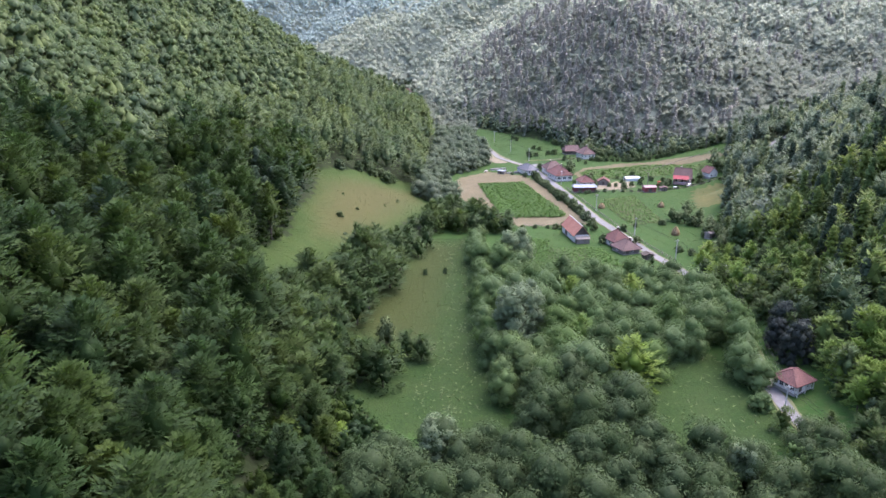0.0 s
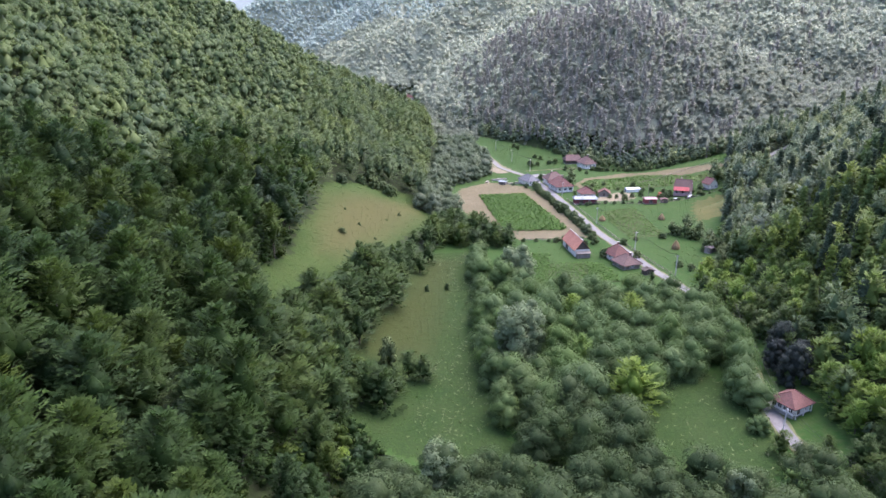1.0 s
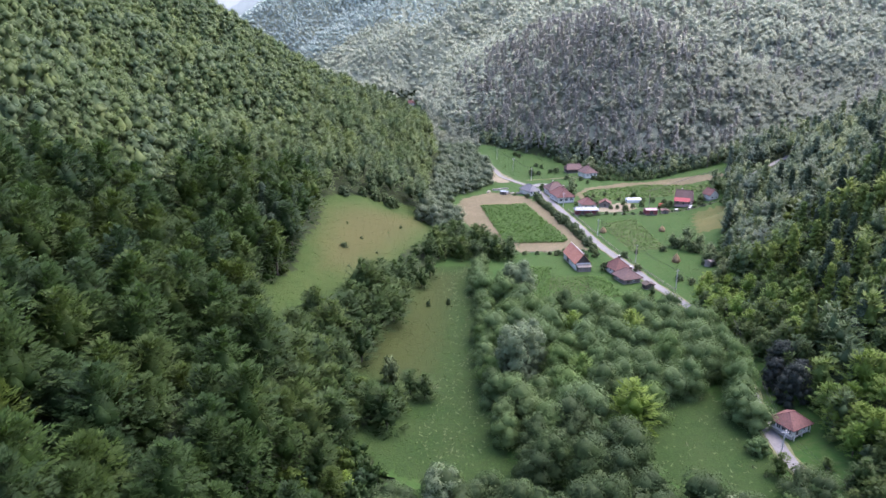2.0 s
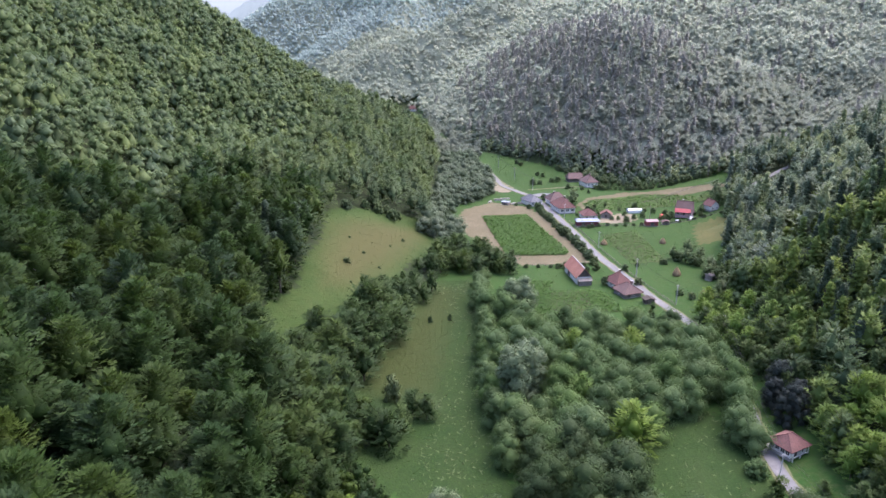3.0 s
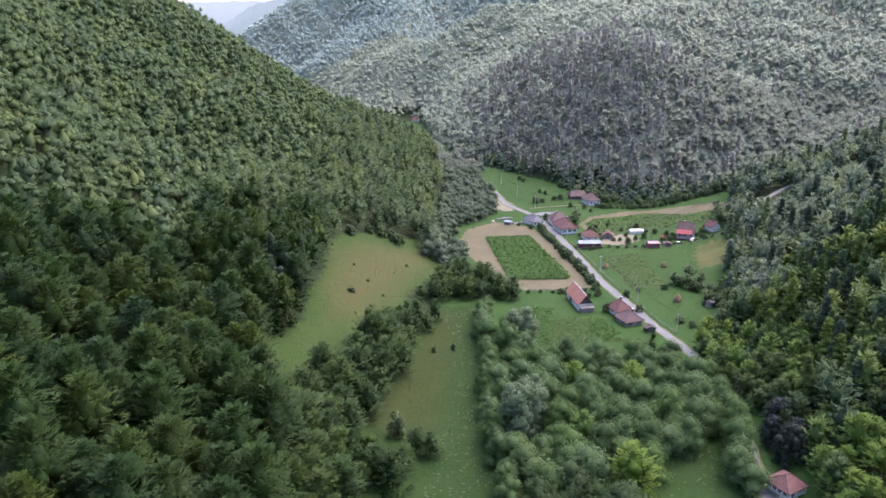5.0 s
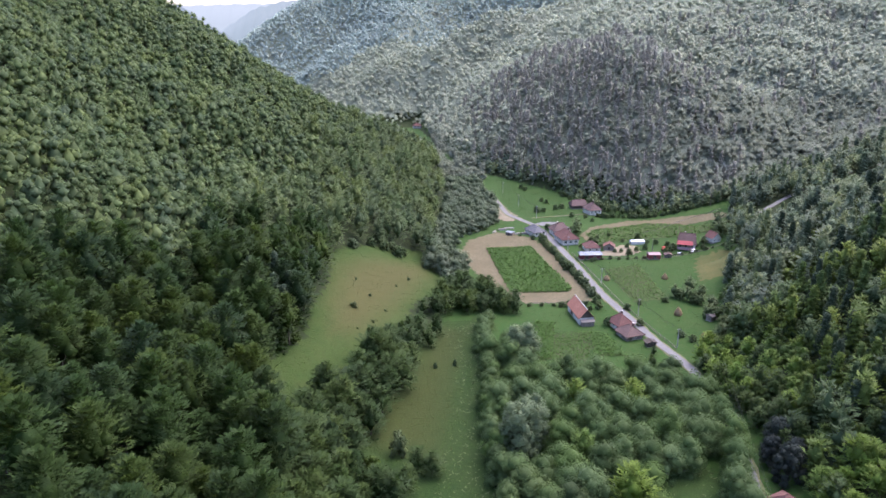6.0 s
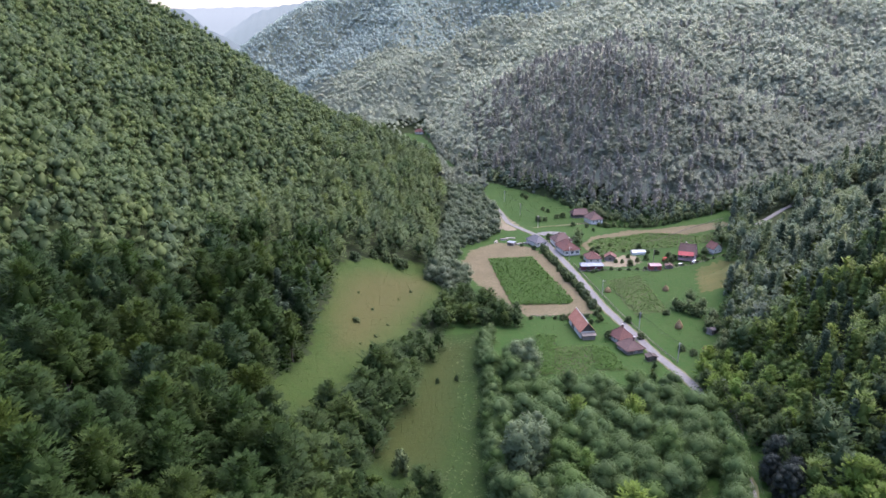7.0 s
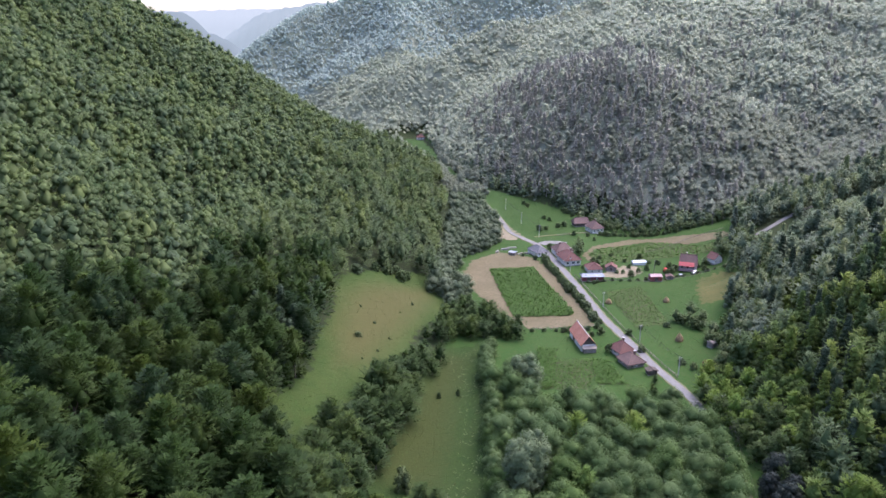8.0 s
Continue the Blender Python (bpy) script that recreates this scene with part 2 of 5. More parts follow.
RUBBER = surface("black_rubber", [(0.025, 0.025, 0.025), (0.035, 0.034, 0.032), (0.05, 0.045, 0.04)], (1, 5), 0.9, 0.3, 9)
GLASS = bpy.data.materials.new("window_glass")
GLASS.use_nodes = True
GLASS.node_tree.nodes["Principled BSDF"].inputs["Base Color"].default_value = (0.03, 0.035, 0.04, 1)
GLASS.node_tree.nodes["Principled BSDF"].inputs["Roughness"].default_value = 0.08


# ---- the land ----
def sdf_line(x, y, pts):
    """Signed distance to a polyline: positive on its left side."""
    best = np.full(np.shape(x), 1e9)
    sign, side = np.ones(np.shape(x)), np.zeros(np.shape(x))
    for (ax, ay), (bx, by) in zip(pts[:-1], pts[1:]):
        ux, uy = bx - ax, by - ay
        k = np.clip(((x - ax) * ux + (y - ay) * uy) / (ux * ux + uy * uy), 0, 1)
        d = np.hypot(x - ax - k * ux, y - ay - k * uy)
        perp = (ux * (y - ay) - uy * (x - ax)) / math.hypot(ux, uy)
        near = (d < best - 1e-6) | ((d < best + 1e-6) & (np.abs(perp) > side))
        best, side, sign = np.where(near, d, best), np.where(near, np.abs(perp), side), np.where(near, np.where(perp >= 0, 1.0, -1.0), sign)
    return best * sign


def ease(v, a, b):
    k = np.clip((v - a) / (b - a), 0, 1)
    return k * k * (3 - 2 * k)


# the feet of the three hills that close the valley in
FOOT_LEFT = [(-6, -400), (-8, 60), (-14, 100), (-17, 150), (-8, 200), (-4, 260), (-6, 330), (-4, 420), (-8, 560), (-60, 660), (-300, 800), (-900, 1100)]
FOOT_RIGHT = [(700, 520), (400, 440), (230, 372), (172, 345), (136, 325), (121, 300), (108, 253), (98, 232), (85, 176), (82, 140), (80, 90), (86, -400)]
FOOT_ACROSS = [(-300, 5200), (-440, 2200), (-500, 1500), (-450, 1180), (-290, 900), (-115, 745), (-40, 790), (-8, 640), (32, 515), (94, 416), (108, 396), (150, 391), (190, 392), (300, 440), (800, 640)]


# the crest lines of the spurs across the valley, with the ground's height along them, and how steeply their flanks fall
SPURS = [
    ([(222, 436, 8), (206, 457, 28), (183, 493, 56), (156, 532, 77), (128, 575, 82), (105, 620, 78), (87, 672, 70), (46, 715, 50), (0, 760, 22)], 0.5),
    ([(128, 575, 82), (140, 625, 88), (170, 690, 98), (225, 750, 110), (344, 800, 136), (450, 850, 155)], 0.45),
    ([(480, 520, 112), (460, 560, 115), (380, 680, 128), (290, 760, 130), (240, 860, 148), (260, 1000, 165)], 0.46),
    ([(-105, 850, 8), (-85, 930, 52), (-45, 920, 76), (-6, 905, 95), (50, 925, 108), (120, 955, 127), (250, 1000, 155), (400, 1000, 170), (800, 900, 180)], 0.8),
    ([(-80, 1250, 172), (-85, 1120, 128), (-76, 1005, 82), (-82, 940, 55)], 0.75),
    ([(-430, 1150, 50), (-415, 1250, 84), (-360, 1290, 125), (-297, 1310, 152), (-200, 1300, 168), (-80, 1250, 174), (60, 1250, 190), (300, 1200, 205), (900, 1150, 210)], 0.85),
    ([(-430, 1250, 84), (-520, 2000, 250), (-400, 3500, 320)], 0.3),
]


def tent(x, y, line, slope):
    """A ridge: the ground's height below a crest line, rounded along the top."""
    best = np.full(np.shape(x), -1e3)
    for (ax, ay, az), (bx, by, bz) in zip(line[:-1], line[1:]):
        ux, uy = bx - ax, by - ay
        k = np.clip(((x - ax) * ux + (y - ay) * uy) / (ux * ux + uy * uy), 0, 1)
        d = np.hypot(x - ax - k * ux, y - ay - k * uy)
        best = np.maximum(best, az + k * (bz - az) - slope * (np.sqrt(d * d + 144) - 12))
    return best


def height(x, y):
    """The lie of the land: a flat valley floor between three wooded hills."""
    x, y = np.asarray(x, float), np.asarray(y, float)
    soft = lambda d, w: np.where(d > 8 * w, d, w * np.log1p(np.exp(np.clip(d / w, -30, 30))))
    d = sdf_line(x, y, FOOT_LEFT)
    roll = 5 * np.sin(y / 47 + x / 90) + 3.5 * np.sin(y / 21 - x / 33 + 1)
    left = soft(d, 5) * 0.55 + 0.11 * soft(d - 95, 12)
    crest = 530 + 0.38 * (x + 72)
    left = left * (1 - 0.75 * ease(y, crest + 40, crest + 330)) + roll * ease(d, 30, 90)
    left = 330 * np.tanh(left / 330) * (1 - ease(y, 900, 1250))
    d = sdf_line(x, y, FOOT_RIGHT)
    right = soft(d, 4) * 0.72
    right = 240 * np.tanh(right / 240) + (2 * np.sin(y / 23 + x / 40) + 2 * np.sin(y / 11)) * ease(d, 15, 60)
    d = sdf_line(x, y, FOOT_ACROSS)
    rise = np.interp(d, [-60, 0, 8, 28, 66, 120, 200, 500, 1500, 3000], [0, 0, 6, 24, 58, 100, 150, 290, 450, 450])
    tents = [tent(x, y, line, slope) for line, slope in SPURS]
    peak = np.maximum.reduce(tents)
    crests = peak + 9 * np.log(sum(np.exp(np.clip((t - peak) / 9, -40, 0)) for t in tents))
    folds = (5 * np.sin(x / 31 + y / 53 + 0.6) + 3.5 * np.sin(x / 17 - y / 29) + 2 * np.sin(x / 9 + y / 12)) * ease(d, 30, 120)
    crests = np.maximum(crests + folds, 0)
    low = np.minimum(rise, crests)
    across = low - 6 * np.log1p(np.exp(-np.abs(rise - crests) / 6)) * ease(low, 5, 30)
    floor = 0.35 * np.sin(x / 19 + y / 31) + 0.2 * np.sin(x / 7.3 - y / 9.1) * ease(np.abs(x - 40), 60, 120)
    side = 0.22 * soft(x - 112, 6) * ease(y, 285, 320) * (1 - ease(y, 520, 700))
    return floor + np.maximum(np.maximum(left, right), np.maximum(across, side))


def fast_mesh(name, verts, tris, material, tint=None, smooth=False, normals=None):
    """A triangle mesh straight from arrays; tint: one number for each corner point; normals: rounded shading, so that sprays read as one lump."""
    me = bpy.data.meshes.new(name)
    me.vertices.add(len(verts))
    me.vertices.foreach_set("co", np.ascontiguousarray(verts, np.float32).ravel())
    me.loops.add(len(tris) * 3)
    me.loops.foreach_set("vertex_index", np.ascontiguousarray(tris, np.int32).ravel())
    me.polygons.add(len(tris))
    me.polygons.foreach_set("loop_start", np.arange(0, len(tris) * 3, 3, dtype=np.int32))
    me.polygons.foreach_set("use_smooth", np.full(len(tris), smooth or normals is not None))
    if tint is not None:
        me.attributes.new("tint", "FLOAT", "POINT").data.foreach_set("value", np.ascontiguousarray(tint, np.float32))
    me.update(calc_edges=True)
    if normals is not None:
        me.normals_split_custom_set_from_vertices(np.ascontiguousarray(normals, np.float32))
    me.materials.append(material)
    return me


def part(name, bm, material, parent, label=""):
    """One mesh object under a thing or a part, from a bmesh or a ready mesh."""
    me = bm
    if isinstance(bm, bmesh.types.BMesh):
        me = bpy.data.meshes.new(name)
        bm.normal_update()
        bm.to_mesh(me)
        bm.free()
        me.materials.append(material)
    ob = new(name, me)
    ob.parent = parent
    return tagged(ob, label)


def sheet_mesh(name, xs, ys, material, keep=None, lift=0.0, sunk=None, dry=None):
    """A piece of the land's surface over the grid xs by ys, where keep is true of a cell's middle."""
    X, Y = np.meshgrid(xs, ys)
    Z = height(X, Y) + lift
    if sunk is not None:
        Z = Z - 0.6 * inside(X, Y, sunk) - 4 * ease(sdf_line(X, Y, FOOT_ACROSS), 14, 60)
    nx, ny = len(xs), len(ys)
    i = (np.arange(ny - 1)[:, None] * nx + np.arange(nx - 1)[None, :])
    if keep is not None:
        cx, cy = np.meshgrid((xs[1:] + xs[:-1]) / 2, (ys[1:] + ys[:-1]) / 2)
        i = i[keep(cx, cy)]
    i = i.ravel()
    tris = np.concatenate([np.stack([i, i + 1, i + nx + 1], 1), np.stack([i, i + nx + 1, i + nx], 1)])
    used, tris = np.unique(tris, return_inverse=True)
    verts = np.stack([X.ravel(), Y.ravel(), Z.ravel()], 1)[used]
    tint = None if dry is None else ease(depth(verts[:, 0], verts[:, 1], dry), -13, 11)
    return fast_mesh(name, verts, tris.reshape(-1, 3), material, tint, smooth=True)


def inside(x, y, poly, wobble=0.0):
    """Which points lie in the polygon; wobble makes its edge uneven."""
    x, y = np.asarray(x, float), np.asarray(y, float)
    if wobble:
        x, y = x + wobble * (np.sin(y * 1.1) + 0.6 * np.sin(y * 2.7 + x)), y + wobble * (np.sin(x * 1.3) + 0.6 * np.sin(x * 2.3 - y))
    hit = np.zeros(x.shape, bool)
    for (ax, ay), (bx, by) in zip(poly, poly[1:] + poly[:1]):
        cross = (ay > y) != (by > y)
        hit ^= cross & (x < (bx - ax) * (y - ay) / ((by - ay) or 1e-9) + ax)
    return hit


def depth(x, y, poly):
    """How far points lie inside a polygon; negative outside."""
    far = np.full(np.shape(x), 1e9)
    for (ax, ay), (bx, by) in zip(poly, poly[1:] + poly[:1]):
        ux, uy = bx - ax, by - ay
        k = np.clip(((x - ax) * ux + (y - ay) * uy) / (ux * ux + uy * uy), 0, 1)
        far = np.minimum(far, np.hypot(x - ax - k * ux, y - ay - k * uy))
    return np.where(inside(x, y, poly), far, -far)


def steps(a, b, s):
    return np.arange(a, b + s / 2, s)


ground_x = np.concatenate([steps(-5000, -1000, 400), steps(-800, -260, 45), steps(-240, 260, 4.0), steps(300, 800, 45), steps(1000, 5000, 400)])
ground_y = np.concatenate([steps(-3000, -200, 350), steps(-100, 50, 25), steps(60, 560, 3.2), steps(575, 1500, 18), steps(1600, 5000, 340)])


def field(name, poly, material, label, lift=0.07, wobble=0.6, cell=0.8, category="field", dry=None):
    px, py = [p[0] for p in poly], [p[1] for p in poly]
    xs, ys = steps(min(px) - 2, max(px) + 2, cell), steps(min(py) - 2, max(py) + 2, cell)
    me = sheet_mesh(name, xs, ys, material, lambda x, y: inside(x, y, poly, wobble), lift, dry=dry)
    return tagged(new(name, me), label, category, kind="structure")


VALLEY = [(-12, 95), (88, 90), (91, 176), (103, 228), (113, 251), (127, 298), (152, 340), (180, 394), (104, 412), (30, 510), (0, 510), (-2, 420), (-4, 330), (-4, 200), (-14, 150)]
SLOPE = [(-46.6, 256), (-38, 276), (-29, 290), (-14, 308), (-5, 280), (-8, 256), (-14, 245), (-19, 213), (-26, 186), (-44, 150), (-52, 158), (-49, 172), (-44, 186), (-46, 204), (-44, 224)]
LOWER = [(-8, 232), (12, 243), (12, 205), (9, 171), (10, 145), (12, 125), (17, 112), (10, 108), (-12, 116), (-22, 122), (-18, 130), (-12, 145), (-30, 146), (-30, 152), (-20, 171), (-14, 197)]
SLOPE_DRY = [(-43, 244), (-38, 258), (-31, 270), (-13, 288), (-9, 278), (-17, 242), (-27, 206), (-38, 194), (-42, 212)]
LOWER_DRY = [(-26, 176), (-16, 190), (-6, 231), (4, 229), (1, 200), (-1, 171), (-4, 153), (-19, 152), (-26, 152)]
STRIP = [(-60, 742), (-54, 788), (-24, 788), (-26, 748), (-16, 640), (4, 568), (20, 528), (32, 500), (26, 495), (12, 524), (-6, 566), (-26, 636)]
GLADE = [(-15.5, 480), (-10, 496), (0, 486), (5, 464), (8, 440), (2, 444), (-4, 459)]
MOWN = [(2.4, 318), (8.5, 344), (24, 358), (42, 347), (48, 327), (57.4, 270), (56.6, 260), (30, 257), (23, 265), (11, 293)]
CROP = [(17.4, 329.7), (39.5, 331.6), (51, 274.6), (49, 270.5), (24.4, 269)]
YARD = [(29, 252), (62, 252), (70, 232), (66, 207), (26, 200)]
GREEN = [(65.4, 306.4), (90.4, 310), (119, 315), (122, 308), (108, 280), (94, 269), (88.3, 257.8), (95.8, 246.4), (91.3, 227), (83, 222), (75.7, 243)]
GRAZED = [(108, 281), (112, 300), (117, 312), (130, 316), (136, 309.6), (130, 286), (120, 282)]
PATCH = [(69, 296.5), (87, 304), (88, 260.8), (73.6, 259)]
ROWS_A = [(31.4, 238.5), (38.4, 237.4), (33, 206.7), (28.3, 206.6)]
ROWS_B = [(37, 228), (50, 230.6), (48, 215), (44.6, 207), (33, 206.7)]
ROWS_C = [(50.2, 229.9), (55.8, 228.6), (59, 210.6), (48.5, 210.4)]
UPPER = [(31, 500), (45, 490), (60, 478), (72, 456), (79, 430), (80, 398), (61, 386), (47, 386), (37, 407), (31, 447)]
GARDEN = [(71, 352), (79, 363), (108, 374), (117, 370), (131, 355), (147, 358), (145.7, 350), (134.6, 344), (106, 346), (92, 342), (76, 338)]
TAN = [(70, 340), (68, 352), (78, 369), (100, 381), (124, 377), (150, 368), (149, 360), (128, 360.5), (115, 371), (106, 374), (78, 364), (71, 352), (74, 340)]
NEAR = [(47, 141), (64, 148), (68, 131), (68, 122), (66, 112), (56, 101), (46, 108), (42, 125)]
SANDY = [(70, 318), (79, 329), (87, 334), (94, 333), (92, 321), (81, 315.5)]

tagged(new("ground", sheet_mesh("ground", ground_x, ground_y, SOIL, sunk=VALLEY)), "wooded valley floor and hillsides with rough grass", "ground", kind="structure")
field("valley_grass", VALLEY, MEADOW, "green meadow grass on the valley floor", 0.03, 1.2, 2.0, "grass")
field("slope_meadow", SLOPE, MEADOW_DRY, "dry yellowish meadow on the slope below the wood", 0.12, 0.8, 0.6, "meadow", SLOPE_DRY)
field("lower_meadow", LOWER, MEADOW_LOW, "unmown green meadow between hedgerow and willows", 0.09, 0.8, 0.7, "meadow", LOWER_DRY)
field("stream_grass", STRIP, MEADOW, "narrow green grass strip along the stream", 0.12, 0.8, 1.5, "grass")
field("stream_grass", GLADE, MEADOW, "small pale grass clearing at the foot of the hill", 0.12, 0.8, 0.8, "grass")
# darker grass colour laid here for the shade of the trees around
field("near_meadow", NEAR, MEADOW_LOW, "green meadow among the willows, darkened for tree shade", 0.09, 1.0, 0.8, "meadow")
field("mown_field", MOWN, STUBBLE, "tan mown stubble round the crop field", 0.08, 0.5)
field("yard_grass", YARD, MEADOW, "short green grass round the barn", 0.06, 0.5, category="grass")
field("grazed_meadow", GRAZED, OLIVE, "olive-brown grazed grass at the wood's edge", 0.1, 0.8, category="meadow")
field("upper_strip", TAN, STUBBLE, "narrow tan stubble strip below the wood", 0.14, 0.5)
field("sand_bank", [(19, 403), (30, 419), (33, 408), (39, 388), (33, 379), (21, 386)], SAND, "bare sandy bank beside the road", 0.1, 0.8, category="bank")
field("sandy_yard", SANDY, SAND, "bare tan ground beside the sheds", 0.1, 0.6, category="yard")
for name, poly, label in (("crop_soil", CROP, "soil under the green crop"), ("garden_soil", ROWS_A, "soil under garden rows"), ("garden_soil", ROWS_B, "soil under garden rows"),
                          ("garden_soil", ROWS_C, "soil under garden rows"), ("garden_soil", GARDEN, "soil of the upper garden"), ("garden_soil", PATCH, "soil of the vegetable patch")):
    field(name, poly, TILTH, label, 0.13, 0.25)


def smooth_line(pts, step=2.0):
    """Points every so many metres along a rounded line."""
    pts = [Vector((*p, 0)) for p in pts]
    ext = [pts[0] * 2 - pts[1]] + pts + [pts[-1] * 2 - pts[-2]]
    out = []
    for a, b, c, d in zip(ext, ext[1:], ext[2:], ext[3:]):
        n = max(1, int((c - b).length / step))
        for i in range(n):
            t = i / n
            out.append(0.5 * (2 * b + (c - a) * t + (2 * a - 5 * b + 4 * c - d) * t * t + (3 * b - a - 3 * c + d) * t ** 3))
    return out + [pts[-1]]


def ribbon(name, pts, width, material, label, lift, category="road", ragged=0.0):
    """A road or path with a slightly raised bed, laid along the land."""
    line = smooth_line(pts)
    verts, tris = [], []
    offs = (-0.5, -0.46, -0.15, 0.15, 0.46, 0.5)
    for i, p in enumerate(line):
        q = (line[min(i + 1, len(line) - 1)] - line[max(i - 1, 0)]).normalized()
        mid = float(height(p.x, p.y))
        for o in offs:
            w = width * o * (1 + ragged * math.sin(i * 1.7 + o * 9))
            x, y = p.x + q.y * w, p.y - q.x * w
            verts.append((x, y, max(mid, float(height(x, y))) + (lift if abs(o) < 0.5 else -0.3)))
    k = len(offs)
    for i in range(len(line) - 1):
        for j in range(k - 1):
            a = i * k + j
            tris += [(a, a + 1, a + k + 1), (a, a + k + 1, a + k)]
    return tagged(new(name, fast_mesh(name, np.array(verts), np.array(tris), material, smooth=False)), label, category, kind="structure")


ROAD = [(10, 520), (18, 480), (22, 460), (27, 435), (30, 415.6), (32.8, 396), (39.3, 382.8), (45.6, 371), (49.6, 356.5), (52.3, 339.4), (54.8, 324.2), (56.8, 310.5), (58.9, 295.7), (60.8, 280), (62.6, 267), (64.9, 256.2), (67.5, 245), (69.7, 235), (71.6, 225), (73.4, 218), (75.5, 211), (77.1, 204.3), (78.2, 197), (78.6, 188), (77.4, 170), (74.5, 150), (71.6, 136), (70.6, 126), (70.4, 119.5), (71.2, 112), (72.6, 100), (74, 85), (79, 60)]
ribbon("road_verge", ROAD, 4.6, VERGE, "trodden earth verge beside the road", 0.14, "verge", 0.12)
ribbon("road", ROAD, 3.2, ROADWAY, "narrow pale grey asphalt road through the valley", 0.2)
ribbon("side_road", [(48.2, 371), (52, 374.5), (57, 375), (63, 373)], 6.0, ROADWAY, "short paved turning off the valley road", 0.18)
ribbon("footpath", [(46, 386), (60, 391), (74, 396), (82, 398)], 1.6, VERGE, "pale earth path to the far house", 0.16, "path")
ribbon("hill_road", [(160, 352), (171, 360), (184, 370), (200, 380), (230, 392)], 2.6, ROADWAY, "pale road climbing into the side valley", 0.3)


# ---- trees ----
rng = np.random.default_rng(7)
OCTA = (np.array([(1, 0, 0), (0, 1, 0), (-1, 0, 0), (0, -1, 0), (0, 0, 1), (0, 0, -1.0)]), np.array([(0, 1, 4), (1, 2, 4), (2, 3, 4), (3, 0, 4), (1, 0, 5), (2, 1, 5), (3, 2, 5), (0, 3, 5)]))


def unit(v):
    return v / np.maximum(np.linalg.norm(v, axis=-1, keepdims=True), 1e-9)


def leaf_tris(points, normals, size, stretch=1.0):
    """One small leafy spray (a triangle) at each point, tilted about its normal."""
    n = len(points)
    t = unit(np.cross(normals, rng.normal(size=(n, 3))))
    b = np.cross(normals, t)
    s = (size * rng.uniform(0.6, 1.35, n))[:, None]
    v = np.stack([points + t * s * stretch, points - t * s * 0.5 + b * s * 0.62, points - t * s * 0.5 - b * s * 0.62], 1)
    return v.reshape(-1, 3), np.arange(n * 3).reshape(-1, 3)


def crown(tall, wide, base, clumps, leaves, leaf, kind="round", calm=0.4, lump=1.2, spiky=1.25, heart=True):
    """A crown of leafy clumps round the stem's axis, each a lump of small sprays over a rough core: height, width, foot of the crown, number of clumps,
    sprays a clump, a spray's size. calm: how far sprays turn from the lump's face; lump: a clump's radius; heart: a dense inner mass."""
    V, T, N, off = [], [], [], 0

    def put(v, t, n):
        nonlocal off
        V.append(v), T.append(t + off), N.append(n)
        off += len(v)

    if heart:
        h = (tall - base) / 2
        put(OCTA[0] * np.array([wide * 0.3, wide * 0.3, h * 0.72]) + np.array([0, 0, base + h * 0.88]), OCTA[1], unit(OCTA[0]))
    for k in range(clumps):
        u = (k + 0.5) / clumps
        if kind == "cone":
            h, reach = u ** 0.8, (1 - u ** 0.8) * 0.86 + 0.04
        elif kind == "tall":
            h, reach = u, 0.42 + 0.5 * math.sin(math.pi * min(1, u * 0.85 + 0.1))
        else:
            h = 1 - (1 - u) ** 1.25
            reach = math.sqrt(max(0.02, 1 - (h * 1.55 - 0.55) ** 2)) * 0.92
        a = k * 2.39996 + rng.uniform(-0.5, 0.5)
        r = reach * (wide * 0.5 - lump * 0.5) * rng.uniform(0.72, 1.1)
        size = lump * rng.uniform(0.65, 1.25)
        c = np.array([math.cos(a) * r, math.sin(a) * r, base + (tall - base) * h * 0.97 - size * 0.45 + rng.uniform(-0.3, 0.3) * lump])
        squash = np.array([1, 1, 0.9])
        put(OCTA[0] * size * 0.86 * rng.uniform(0.8, 1.12, (6, 1)) * squash + c, OCTA[1], unit(OCTA[0]))
        d = unit(rng.normal(size=(leaves, 3)) + 0.8 * unit(np.array([c[0], c[1], wide * 0.3])))
        p = c + d * size * rng.uniform(0.82, 1.16, (leaves, 1)) * squash
        n = unit(d + rng.normal(scale=calm, size=(leaves, 3)) + np.array([0, 0, 0.2]))
        v, t = leaf_tris(p, n, leaf, spiky)
        put(v, t, np.repeat(unit(0.7 * d + (0.3 + calm * 0.4) * n), 3, axis=0))
    return np.concatenate(V), np.concatenate(T), np.concatenate(N)


